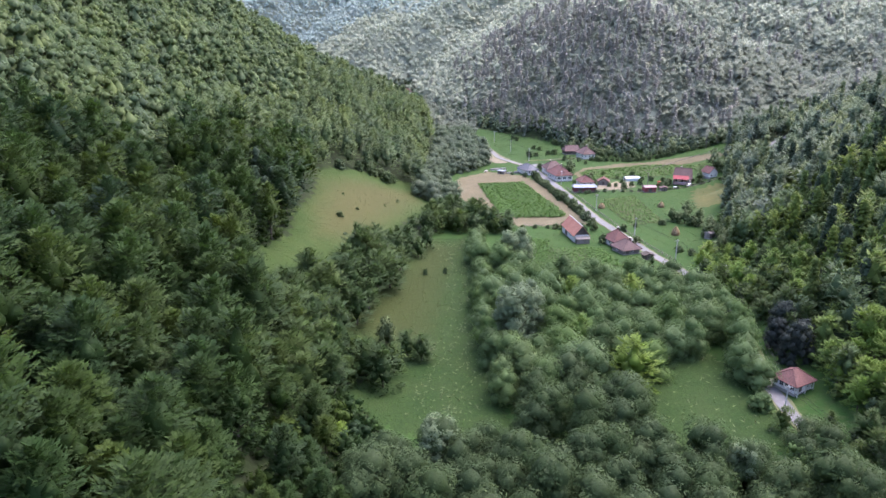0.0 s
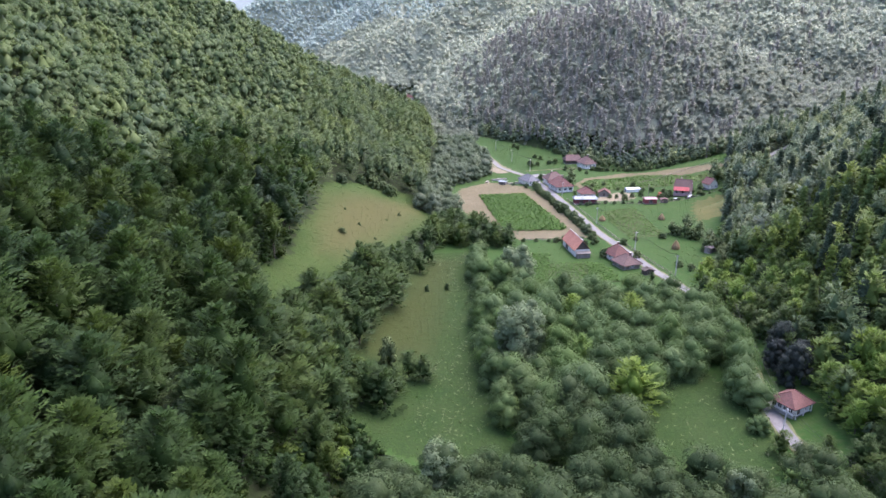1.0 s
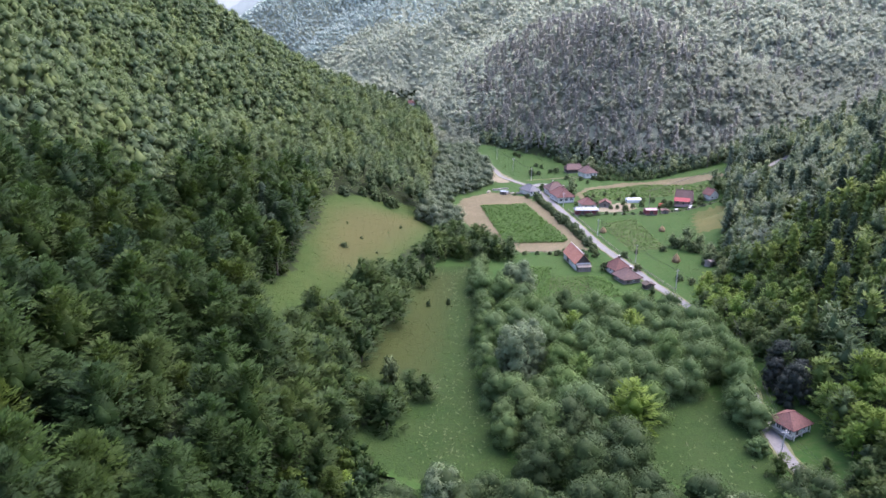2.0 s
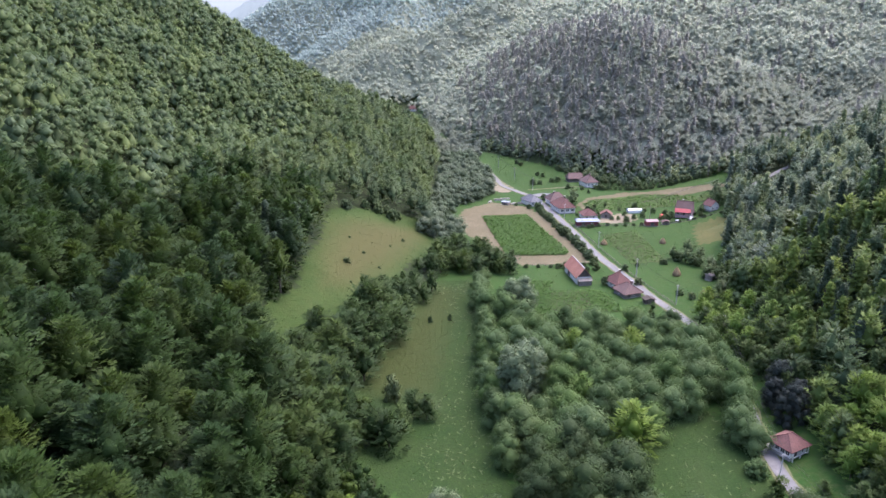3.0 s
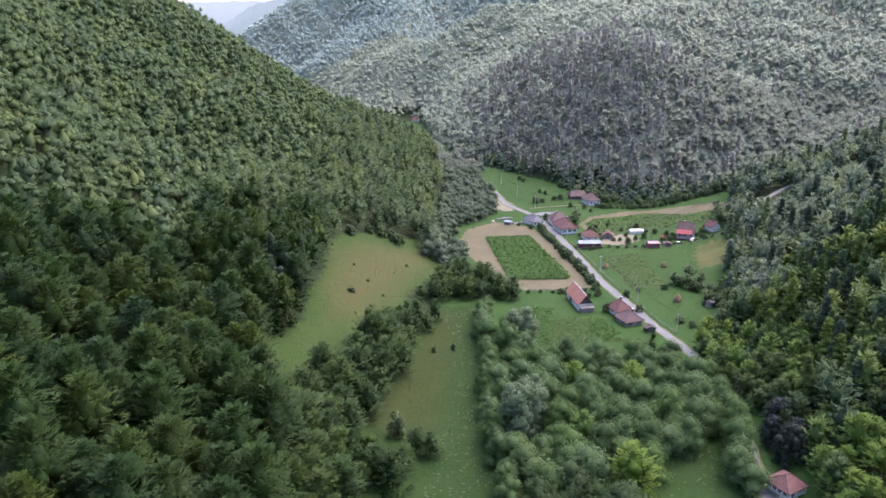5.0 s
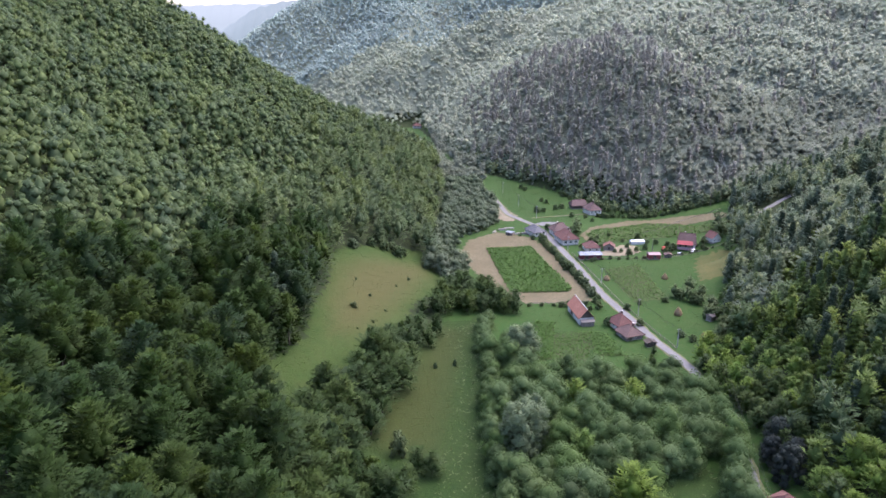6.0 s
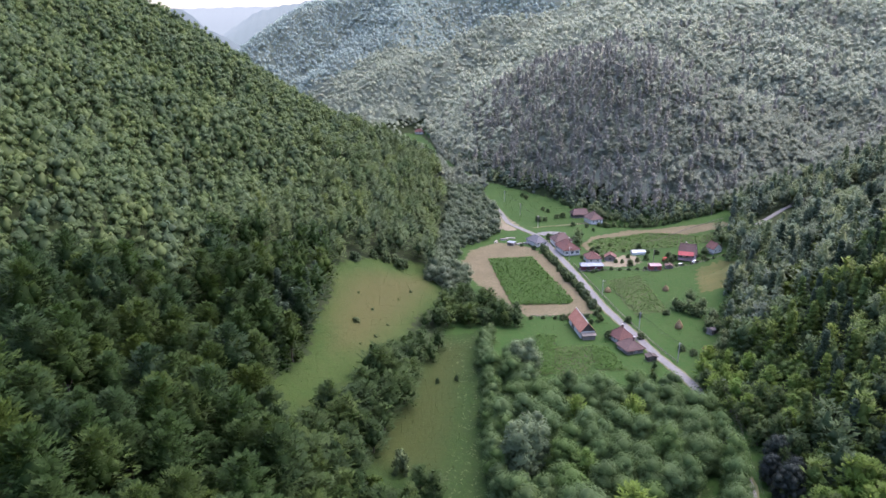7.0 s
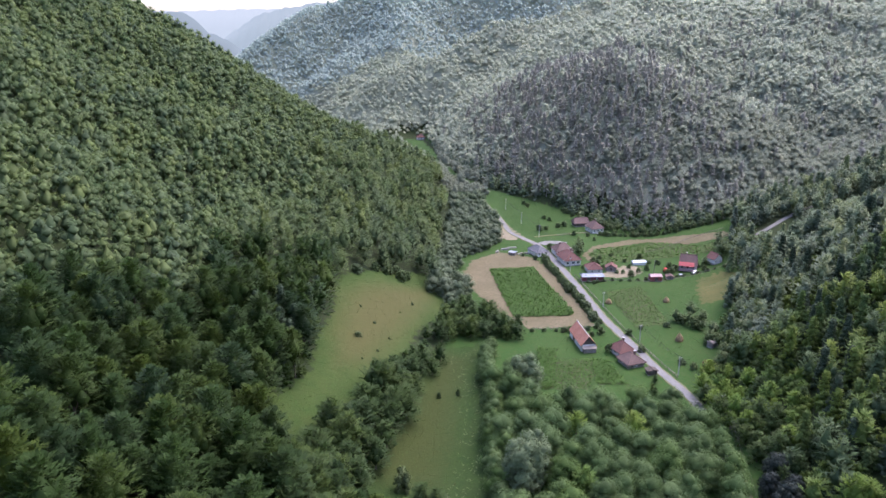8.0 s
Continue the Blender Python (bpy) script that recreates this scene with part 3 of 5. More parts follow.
def frond_crown(tall, wide, base, fronds, leaves, leaf, long=2.2, flare=0.62, cores=4):
    """A broadleaf crown of leafy fronds: each a flat fan of pointed sprays that reaches out and upward from a limb, over a dense inner mass."""
    V, T, N, off = [], [], [], 0

    def put(v, t, n):
        nonlocal off
        V.append(v), T.append(t + off), N.append(n)
        off += len(v)

    h = tall - base
    put(OCTA[0] * np.array([wide * 0.24, wide * 0.24, h * 0.38]) + np.array([0, 0, base + h * 0.48]), OCTA[1], unit(OCTA[0]))
    for k in range(cores):
        a, lift = k * 2.4 + rng.uniform(-0.4, 0.4), rng.uniform(0.3, 0.62)
        c = np.array([math.cos(a) * wide * 0.2, math.sin(a) * wide * 0.2, base + h * lift])
        put(OCTA[0] * wide * rng.uniform(0.12, 0.17) * np.array([1, 1, 1.3]) + c, OCTA[1], unit(OCTA[0]))
    # the heads of the main limbs, round which the fronds gather
    heads = 7
    ha, hu = np.arange(heads) * 2.39996 + rng.uniform(-0.5, 0.5, heads), (np.arange(heads) + 0.6) / heads
    u = (np.arange(fronds) + 0.5) / fronds
    u = np.clip(u + rng.normal(0, 0.03, fronds), 0.01, 0.99)
    near = rng.integers(0, heads, fronds)
    a = np.where(rng.random(fronds) < 0.55, ha[near] + rng.normal(0, 0.45, fronds), np.arange(fronds) * 2.39996)
    z = 1 - (1 - u) ** 1.35
    inner = np.where(rng.random(fronds) < 0.3, rng.uniform(0.55, 0.8, fronds), 1.0)
    bulge = 1 + 0.16 * np.sin(a * 3 + hu[near] * 5) + rng.normal(0, 0.07, fronds)
    reach = np.sqrt(np.maximum(0.02, 1 - (z * 1.45 - 0.45) ** 2)) * wide * 0.5 * bulge * inner
    out = np.stack([np.cos(a), np.sin(a), np.zeros(fronds)], 1)
    rise = np.radians(2 + 46 * z ** 2) + rng.normal(0, 0.16, fronds)
    way = unit(out * np.cos(rise)[:, None] + np.array([0, 0, 1.0]) * np.sin(rise)[:, None])
    tip = out * reach[:, None] + np.array([0, 0, 1.0]) * (base + h * z * (0.93 + 0.07 * bulge) * (0.65 + 0.35 * inner))[:, None]
    size = long * rng.uniform(0.7, 1.3, fronds)
    side = unit(np.cross(way, np.array([0, 0, 1.0])) + 1e-6) * np.cos(rng.normal(0, 0.5, fronds))[:, None] + np.array([0, 0, 1.0]) * rng.normal(0, 0.25, fronds)[:, None]
    face = unit(np.cross(side, way))
    face = np.where(face[:, 2:3] < 0, -face, face)
    f = (np.arange(leaves) + rng.uniform(0, 1, (fronds, leaves))) / leaves
    sign = np.where(np.arange(leaves) % 2 == 0, 1.0, -1.0)[None, :] * rng.uniform(0.3, 1.0, (fronds, leaves))
    spread = size[:, None] * flare * (1.05 - f ** 1.4) * sign
    p = tip[:, None, :] + way[:, None, :] * ((f - 1) * size[:, None])[:, :, None] + side[:, None, :] * spread[:, :, None]
    p = p + face[:, None, :] * (rng.normal(0, 0.12, (fronds, leaves)) - 0.12 * np.abs(sign))[:, :, None] * leaf
    lean = unit(way[:, None, :] + side[:, None, :] * (0.55 * sign)[:, :, None] + rng.normal(0, 0.18, (fronds, leaves, 3)))
    nrm = unit(face[:, None, :] + rng.normal(0, 0.28, (fronds, leaves, 3)))
    across = unit(np.cross(nrm, lean))
    s = (leaf * rng.uniform(0.7, 1.3, (fronds, leaves)))[:, :, None]
    v = np.stack([p + lean * s * 1.5, p - lean * s * 0.5 + across * s * 0.55, p - lean * s * 0.5 - across * s * 0.55], 2).reshape(-1, 3)
    mid = np.array([0, 0, base + h * 0.45])
    n = unit(0.55 * unit(p - mid) + 0.6 * nrm + np.array([0, 0, 0.15])).reshape(-1, 3)
    put(v, np.arange(len(v)).reshape(-1, 3), np.repeat(n, 3, axis=0))
    return np.concatenate(V), np.concatenate(T), np.concatenate(N)


def stem(tall, thick, limbs, bend=0.06):
    """A tapered trunk with limbs, six-sided."""
    V, T = [], []

    def tube(a, b, ra, rb, sides=6):
        a, b = np.array(a, float), np.array(b, float)
        axis = unit(b - a)
        s = unit(np.cross(axis, [0.3, 0.9, 0.1]))
        q = np.cross(axis, s)
        o = sum(len(v) for v in V)
        ang = np.arange(sides) * 2 * math.pi / sides
        ring = np.cos(ang)[:, None] * s + np.sin(ang)[:, None] * q
        V.append(np.concatenate([a + ring * ra, b + ring * rb]))
        for i in range(sides):
            j = (i + 1) % sides
            T.extend([(o + i, o + j, o + sides + j), (o + i, o + sides + j, o + sides + i)])

    pts = [np.array([rng.uniform(-bend, bend) * tall * u, rng.uniform(-bend, bend) * tall * u, tall * u - 0.4 * (u == 0)]) for u in (0, 0.35, 0.68, 0.95)]
    for i in range(3):
        tube(pts[i], pts[i + 1], thick * (1 - 0.28 * i), thick * (1 - 0.28 * (i + 1)))
    for k in range(limbs):
        u = 0.35 + 0.5 * k / max(1, limbs)
        a = pts[1] * (1 - (u - 0.35) / 0.6) + pts[3] * ((u - 0.35) / 0.6)
        w = k * 2.4
        tube(a, a + np.array([math.cos(w) * tall * 0.2, math.sin(w) * tall * 0.2, tall * 0.16]), thick * 0.38, thick * 0.12, 5)
    return np.concatenate(V), np.array(T)


def tree_models(name, count, make_crown, make_stem, leaf_mat, bark_mat):
    out = []
    for _ in range(count):
        v, t, n = make_crown()
        cm = fast_mesh(name + "_crown", v, t, leaf_mat, normals=n)
        v, t = make_stem()
        out.append((cm, fast_mesh(name + "_trunk", v, t, bark_mat, smooth=True)))
    return out


def plant(name, model, x, y, size, turn, label, category, group="", squat=1.0, sink=0.0):
    """One tree: an empty at its foot with trunk and crown under it."""
    root = new(name)
    root.matrix_basis = Matrix.Translation((x, y, float(height(x, y)) - sink)) @ Matrix.Rotation(turn, 4, "Z") @ Matrix.Diagonal((size, size, size * squat, 1))
    part("crown", model[0], None, root)
    part("trunk", model[1], None, root)
    return tagged(root, label, category, group)


def scatter(x0, x1, y0, y1, gap, jitter=0.38):
    """Uneven places about so far apart."""
    xs, ys = np.meshgrid(np.arange(x0, x1, gap), np.arange(y0, y1, gap * 0.87))
    xs = xs + (np.arange(xs.shape[0])[:, None] % 2) * gap / 2
    xs, ys = xs.ravel(), ys.ravel()
    xs = xs + rng.uniform(-jitter, jitter, xs.size) * gap
    ys = ys + rng.uniform(-jitter, jitter, ys.size) * gap
    return xs, ys


def wood(name, models, xs, ys, sizes, material, label, sink=0.5, soft=0.0):
    """A wood too large to count: copies of the models' leaves set down at the places and joined into one. soft: how far the canopy is shaded as one rounded surface."""
    V, T, K, N, off = [], [], [], [], 0
    zs = height(xs, ys)
    pick = rng.integers(0, len(models), len(xs))
    turns, squats, tints = rng.uniform(0, 6.283, len(xs)), rng.uniform(0.85, 1.2, len(xs)), rng.random(len(xs))
    for i in range(len(xs)):
        v, t, n = models[pick[i]]
        c, s, z = math.cos(turns[i]), math.sin(turns[i]), sizes[i]
        w = np.empty_like(v)
        w[:, 0] = (v[:, 0] * c - v[:, 1] * s) * z + xs[i]
        w[:, 1] = (v[:, 0] * s + v[:, 1] * c) * z + ys[i]
        w[:, 2] = v[:, 2] * z * squats[i] + zs[i] - sink
        q = np.stack([n[:, 0] * c - n[:, 1] * s, n[:, 0] * s + n[:, 1] * c, n[:, 2]], 1)
        q = unit(q + np.array([0, 0, soft]))
        V.append(w), T.append(t + off), K.append(np.full(len(v), tints[i])), N.append(q)
        off += len(v)
    me = fast_mesh(name, np.concatenate(V), np.concatenate(T), material, np.concatenate(K), normals=np.concatenate(N))
    return tagged(new(name, me), label, "woodland", kind="stuff")


OPEN_GROUND = [STRIP, GLADE, SLOPE, LOWER, MOWN, YARD, GREEN, GRAZED, UPPER, GARDEN, TAN, NEAR, SANDY]


LIME_GROVE = [(78, 200), (86, 216), (103, 212), (106, 188), (98, 166), (87, 162), (80, 180)]
LIME_CORNER = [(84.5, 121), (86, 134), (98, 138), (103, 116), (95, 103), (86, 108)]


def clear(x, y):
    free = np.ones(np.shape(x), bool)
    for poly in OPEN_GROUND:
        free &= ~inside(x, y, poly)
    return free


# left hillside: single trees at its near foot, woods above and beyond
BEECH = tree_models("beech", 8, lambda: frond_crown(17.5, 10.6, 3.0, 270, 10, 0.33, 1.6), lambda: stem(12, 0.36, 6), LEAF_BEECH, BARK)
BEECH_MID = [frond_crown(16.5, 9.8, 3.0, 100, 6, 0.5, 1.7, cores=4) for _ in range(8)]
BEECH_FAR = [crown(10.5, 6.8, 0.6, 6, 15, 0.48, calm=0.45, lump=1.95, spiky=1.7) for _ in range(8)]


def tall_belt(x, y):
    """The old tall trees along the lower slope; smaller ones stand above them."""
    d = sdf_line(x, y, FOOT_LEFT)
    return d + 9 * np.sin(y / 23) + 6 * np.sin(y / 9.5 + x / 14) < 66 + 22 * (1 - ease(y, 150, 230))


xs, ys = scatter(-125, -8, 62, 210, 7.6)
d_left = sdf_line(xs, ys, FOOT_LEFT)
on = (d_left > 3) & clear(xs, ys) & (xs > -0.62 * ys - 16) & (ys - 0.5 * xs < 235) & ~((ys > 146) & (xs > -42)) & tall_belt(xs, ys)
for x, y in zip(xs[on], ys[on]):
    s = rng.uniform(0.72, 1.12) * (0.58 if sdf_line(x, y, FOOT_LEFT) < 18 else 1.0)
    plant("beech_tree", BEECH[rng.integers(8)], x, y, s, rng.uniform(0, 6.28), "dark green broadleaf tree in the hillside wood", "tree", "trees on the wooded slope", rng.uniform(0.85, 1.15), 0.4)


def left_wood(gap, near=False):
    xs, ys = scatter(-330, -6, 60, 560, gap)
    d = sdf_line(xs, ys, FOOT_LEFT)
    on = (d > 4) & clear(xs, ys) & (xs > -0.66 * ys - 20) & (xs < -6) & ~((ys > 146) & (ys < 262) & (xs > -42)) & (near | ~((ys < 210) & (xs > -125) & (ys - 0.5 * xs < 235)))
    return xs[on], ys[on]


xs, ys = left_wood(7.4)
low = tall_belt(xs, ys)
near = low & (ys - 0.4 * xs < 265 + 14 * np.sin(xs / 11))
wood("hillside_wood", BEECH_MID, xs[near], ys[near], rng.uniform(0.62, 1.1, near.sum()), LEAF_BEECH, "tall green broadleaf trees along the foot of the hillside")
low &= ~near
wood("hillside_wood", BEECH_MID, xs[low], ys[low], rng.uniform(0.55, 1.0, low.sum()), LEAF_SLOPE_HAZED, "green broadleaf trees where the hillside runs down to the stream, paled for haze", soft=0.3)
xs, ys = left_wood(5.2, True)
high = ~tall_belt(xs, ys)
wood("hillside_wood", BEECH_FAR, xs[high], ys[high], rng.uniform(0.62, 1.2, high.sum()), LEAF_SLOPE_HAZED, "dense green young broadleaf wood on the steep hillside, paled for haze", soft=0.3)

SHRUB_MID = [crown(5, 5.6, 0.2, 10, 16, 0.44, lump=1.15) for _ in range(5)]
xs, ys = scatter(-125, -6, 62, 200, 4.6)
d_left = sdf_line(xs, ys, FOOT_LEFT)
on = (d_left > -3) & clear(xs, ys) & (ys - 0.5 * xs < 225) & (xs > -0.64 * ys - 12) & ~((ys > 146) & (xs > -40))
wood("undergrowth", SHRUB_MID, xs[on], ys[on], rng.uniform(0.6, 1.1, on.sum()), LEAF_BEECH, "green undergrowth at the foot of the wooded slope", 0.2)

# right hillside
RIGHT_MID = [frond_crown(13.5, 8.4, 1.5, 64, 5, 0.52, 1.5, cores=4) for _ in range(6)] + [crown(15, 6.0, 0.8, 30, 12, 0.5, "cone", lump=1.1, spiky=1.7, heart=False) for _ in range(4)]
xs, ys = scatter(80, 330, 85, 420, 6.6)
d_right = sdf_line(xs, ys, FOOT_RIGHT)
on = (d_right > 2) & clear(xs, ys) & (xs < 0.72 * ys + 25) & ~inside(xs, ys, LIME_GROVE) & ~inside(xs, ys, LIME_CORNER)
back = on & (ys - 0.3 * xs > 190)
wood("right_hillside_wood", RIGHT_MID, xs[back], ys[back], rng.uniform(0.6, 1.05, back.sum()), LEAF_SHOULDER_HAZED, "mixed wood on the hill's shoulder, leaves greyed for haze", soft=0.3)
on &= ~back
wood("right_hillside_wood", RIGHT_MID, xs[on], ys[on], rng.uniform(0.6, 1.05, on.sum()), LEAF_RIGHT, "mixed dark and light green wood on the hillside", soft=0.15)

xs, ys = scatter(82, 200, 88, 280, 5.2)
d_right = sdf_line(xs, ys, FOOT_RIGHT)
on = (d_right > 0) & (d_right < 75) & clear(xs, ys) & (xs < 0.72 * ys + 20) & ~inside(xs, ys, LIME_CORNER)
wood("undergrowth", SHRUB_MID, xs[on], ys[on], rng.uniform(0.6, 1.1, on.sum()), LEAF_RIGHT, "green undergrowth in the right-hand wood", 0.2)
SADDLE = [(136, 330), (150, 344), (172, 352), (200, 366), (280, 400), (280, 430), (190, 402), (168, 398), (158, 386), (146, 352)]
xs, ys = scatter(130, 280, 325, 435, 6.0)
on = inside(xs, ys, SADDLE) & clear(xs, ys) & ~((ys - 352 - 0.72 * (xs - 160) < 5) & (ys - 352 - 0.72 * (xs - 160) > -16) & (xs > 158) & (xs < 184))
wood("saddle_wood", RIGHT_MID, xs[on], ys[on], rng.uniform(0.7, 1.0, on.sum()), LEAF_SHOULDER_HAZED, "mixed green wood round the climbing road")

# the hill across the valley and the hills beyond
PINE_MID = [crown(15, 5.4, 4.5, 10, 10, 0.5, "cone", calm=0.5, lump=1.35, spiky=1.9, heart=False) for _ in range(7)]
FAR_MID = [crown(12, 10.0, 0.5, 7, 19, 0.5, calm=0.5, lump=2.5, spiky=1.7) for _ in range(8)]
DIST = [crown(12, 10.2, 0.5, 3, 11, 0.8, calm=0.5, lump=3.3, spiky=1.5, heart=False) for _ in range(8)]
xs, ys = scatter(-140, 470, 395, 720, 6.4)
d_across = sdf_line(xs, ys, FOOT_ACROSS)
on = (d_across > 2) & (xs < 0.74 * ys + 10)
steep = on & (rng.random(len(xs)) < np.clip(1.15 - np.abs(xs - 95) / 90, 0.1, 0.8))
wood("pine_wood", PINE_MID, xs[steep], ys[steep], rng.uniform(0.7, 1.1, steep.sum()), LEAF_PINE_HAZED, "pine wood on the hill across the valley, needles greyed for haze", sink=1.5, soft=1.3)
V, T = [], []
for x, y, z in zip(xs[steep], ys[steep], height(xs[steep], ys[steep])):
    o, r, lean = len(V) * 6, 0.24, rng.uniform(-0.4, 0.4, 2)
    V.append([(x + math.cos(a) * k * r + lean[0] * (k < 1), y + math.sin(a) * k * r + lean[1] * (k < 1), z + h) for k, h in ((1.0, -0.5), (0.6, 12.0)) for a in (0.0, 2.094, 4.189)])
    T += [(o + i, o + (i + 1) % 3, o + 3 + (i + 1) % 3) for i in range(3)] + [(o + i, o + 3 + (i + 1) % 3, o + 3 + i) for i in range(3)]
tagged(new("pine_trunks", fast_mesh("pine_trunks", np.array(V).reshape(-1, 3), np.array(T), BARK_PALE)), "pale straight pine trunks in the far wood", "trunks", kind="stuff")
rest = on & ~steep
# leaf tones step paler from here back, as haze would make them
front = rest & (ys + 0.12 * xs < 560 + 10 * np.sin(xs / 13))
wood("far_wood", FAR_MID, xs[front], ys[front], rng.uniform(0.6, 1.15, front.sum()), LEAF_FRONT_HAZED, "mixed wood on the hill above the village, leaves greyed for haze", sink=1.5, soft=1.3)
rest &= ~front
wood("far_wood", FAR_MID, xs[rest], ys[rest], rng.uniform(0.6, 1.15, rest.sum()), LEAF_FAR_HAZED, "mixed wood on the hill across the valley, haze painted into its leaves", sink=1.5, soft=1.3)
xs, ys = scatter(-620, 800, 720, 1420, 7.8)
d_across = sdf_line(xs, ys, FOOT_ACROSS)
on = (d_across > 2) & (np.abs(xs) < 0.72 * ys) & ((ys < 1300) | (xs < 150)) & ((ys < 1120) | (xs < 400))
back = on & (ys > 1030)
wood("distant_wood", DIST, xs[back], ys[back], rng.uniform(0.8, 1.3, back.sum()), LEAF_DISTANT_HAZED, "wooded hills closing the valley, leaves painted pale bluish for haze", sink=1.5, soft=1.3)
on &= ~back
wood("distant_wood", DIST, xs[on], ys[on], rng.uniform(0.75, 1.25, on.sum()), LEAF_FAR_HAZED, "green wooded spurs beyond the village, leaves painted pale for haze", sink=1.5, soft=1.3)

xs, ys = scatter(-20, 300, 385, 660, 4.6)
d_across = sdf_line(xs, ys, FOOT_ACROSS)
on = (d_across > -3) & (d_across < 11) & clear(xs, ys)
wood("wood_edge", FAR_MID, xs[on], ys[on], rng.uniform(0.35, 0.72, on.sum()), LEAF_SHOULDER_HAZED, "bushy green edge of the wood above the village", soft=0.5)
FAR_SHRUB = [crown(7, 6.6, 0.0, 3, 11, 0.55, calm=0.5, lump=2.2, spiky=1.6, heart=False) for _ in range(5)]
xs, ys = scatter(-60, 300, 400, 660, 5.6)
on = sdf_line(xs, ys, FOOT_ACROSS) > 8
wood("far_shrubs", FAR_SHRUB, xs[on], ys[on], rng.uniform(0.6, 1.2, on.sum()), LEAF_FRONT_HAZED, "young growth between the far pines, leaves greyed for haze", soft=1.3)

# pale sheet added under the far woods, lightening the gaps as haze would
tagged(new("far_undergrowth", sheet_mesh("far_undergrowth", np.concatenate([steps(-520, -160, 9), steps(-152, 330, 5), steps(339, 800, 9)]), np.concatenate([steps(395, 660, 5), steps(669, 1500, 9)]), LEAF_FAR_HAZED,
       lambda x, y: (sdf_line(x, y, FOOT_ACROSS) > 14) & (np.abs(x) < 0.74 * y + 20), 2.0)), "pale sheet added to lighten the gaps in the far woods", "undergrowth", kind="stuff")

# the wood along the stream beyond the village
xs, ys = scatter(-70, 30, 500, 770, 6.8)
on = (sdf_line(xs, ys, FOOT_LEFT) < 6) & (sdf_line(xs, ys, FOOT_ACROSS) < 4) & clear(xs, ys) & ~((np.hypot(xs + 38, ys - 752) < 14))
wood("stream_wood", FAR_MID, xs[on], ys[on], rng.uniform(0.55, 0.85, on.sum()), LEAF_FRONT_HAZED, "trees along the stream beyond the village, leaves greyed for haze", sink=1.5, soft=1.3)

# valley willows
WILLOW = tree_models("willow", 6, lambda: crown(10.5, 9.6, 0.0, 12, 260, 0.215, calm=0.3, lump=2.75, spiky=1.6), lambda: stem(8, 0.32, 6, 0.1), LEAF_WILLOW, BARK_GREY)
WILLOW_NEAR = tree_models("near_willow", 5, lambda: crown(10.0, 9.0, 0.0, 13, 250, 0.2, calm=0.35, lump=2.5, spiky=1.8), lambda: stem(7.5, 0.3, 6, 0.1), LEAF_WILLOW_NEAR, BARK_GREY)
WILLOWS = [(14, 212), (27, 216), (25, 190), (45, 194), (62, 194), (69, 202), (72, 190), (70, 165), (62, 147), (51, 139), (42, 128), (38, 104), (26, 95), (14, 118), (13, 150)]
xs, ys = scatter(8, 78, 92, 222, 7.0)
on = inside(xs, ys, WILLOWS)
SINGLES = [(43.5, 131), (39, 130.5), (41.2, 132.8), (35.7, 178), (17, 153), (20.5, 157), (23, 204), (52, 176), (33, 150)]
for x, y in SINGLES:
    on &= np.hypot(xs - x, ys - y) > 5.8
for x, y in zip(xs[on], ys[on]):
    plant("willow_tree", WILLOW[rng.integers(6)] if y > 128 else WILLOW_NEAR[rng.integers(5)], x, y, rng.uniform(0.75, 1.12), rng.uniform(0, 6.28), "grey-green bushy willow in the valley thicket" if y > 128 else "dark green bushy willow in the valley thicket", "tree", "willows of the valley thicket", rng.uniform(0.85, 1.1), 0.3)


def grow(name, models, spots, sizes, label, group, category="tree", squat=(0.85, 1.12), sink=0.3):
    for x, y in spots:
        plant(name, models[rng.integers(len(models))], x, y, rng.uniform(*sizes), rng.uniform(0, 6.28), label, category, group, rng.uniform(*squat), sink)


def spots_in(poly, gap):
    px, py = [p[0] for p in poly], [p[1] for p in poly]
    xs, ys = scatter(min(px), max(px), min(py), max(py), gap)
    on = inside(xs, ys, poly)
    return list(zip(xs[on], ys[on]))


def along(pts, gap, off=0.0):
    """Places along a line, uneven by a third of the gap."""
    line = smooth_line(pts, 0.5)
    return [(p.x + rng.uniform(-off, off), p.y + rng.uniform(-off, off)) for p in line[::max(1, int(gap / 0.5))]]


PALE = tree_models("white_willow", 3, lambda: crown(14.5, 10.0, 0.4, 34, 90, 0.32, "tall", calm=0.45, lump=1.9, spiky=2.0), lambda: stem(12, 0.35, 7, 0.08), LEAF_PALE, BARK_GREY)
LIME = tree_models("lime_green_tree", 3, lambda: frond_crown(10.5, 8.6, 0.8, 110, 9, 0.34, 1.6), lambda: stem(8, 0.26, 6, 0.08), LEAF_LIME, BARK)
DARK = tree_models("plum_tree", 3, lambda: crown(9.5, 7.6, 0.4, 36, 40, 0.3, calm=0.4, lump=1.3, spiky=1.6), lambda: stem(7, 0.26, 6, 0.08), LEAF_DARK, BARK)
WILLOW_FAR = tree_models("stream_willow", 4, lambda: crown(10.0, 8.6, 0.0, 10, 90, 0.34, calm=0.35, lump=2.4, spiky=1.6), lambda: stem(7, 0.3, 5, 0.1), LEAF_STREAM_HAZED, BARK_GREY)
HEDGE_FAR = tree_models("village_tree", 4, lambda: frond_crown(9.2, 7.6, 0.3, 80, 7, 0.36, 1.4), lambda: stem(6.5, 0.24, 5, 0.08), LEAF_GARDEN_HAZED, BARK)
HEDGE = tree_models("hedgerow_tree", 5, lambda: frond_crown(9.2, 7.6, 0.3, 100, 8, 0.34, 1.5), lambda: stem(6.5, 0.24, 5, 0.08), LEAF_HEDGE, BARK)
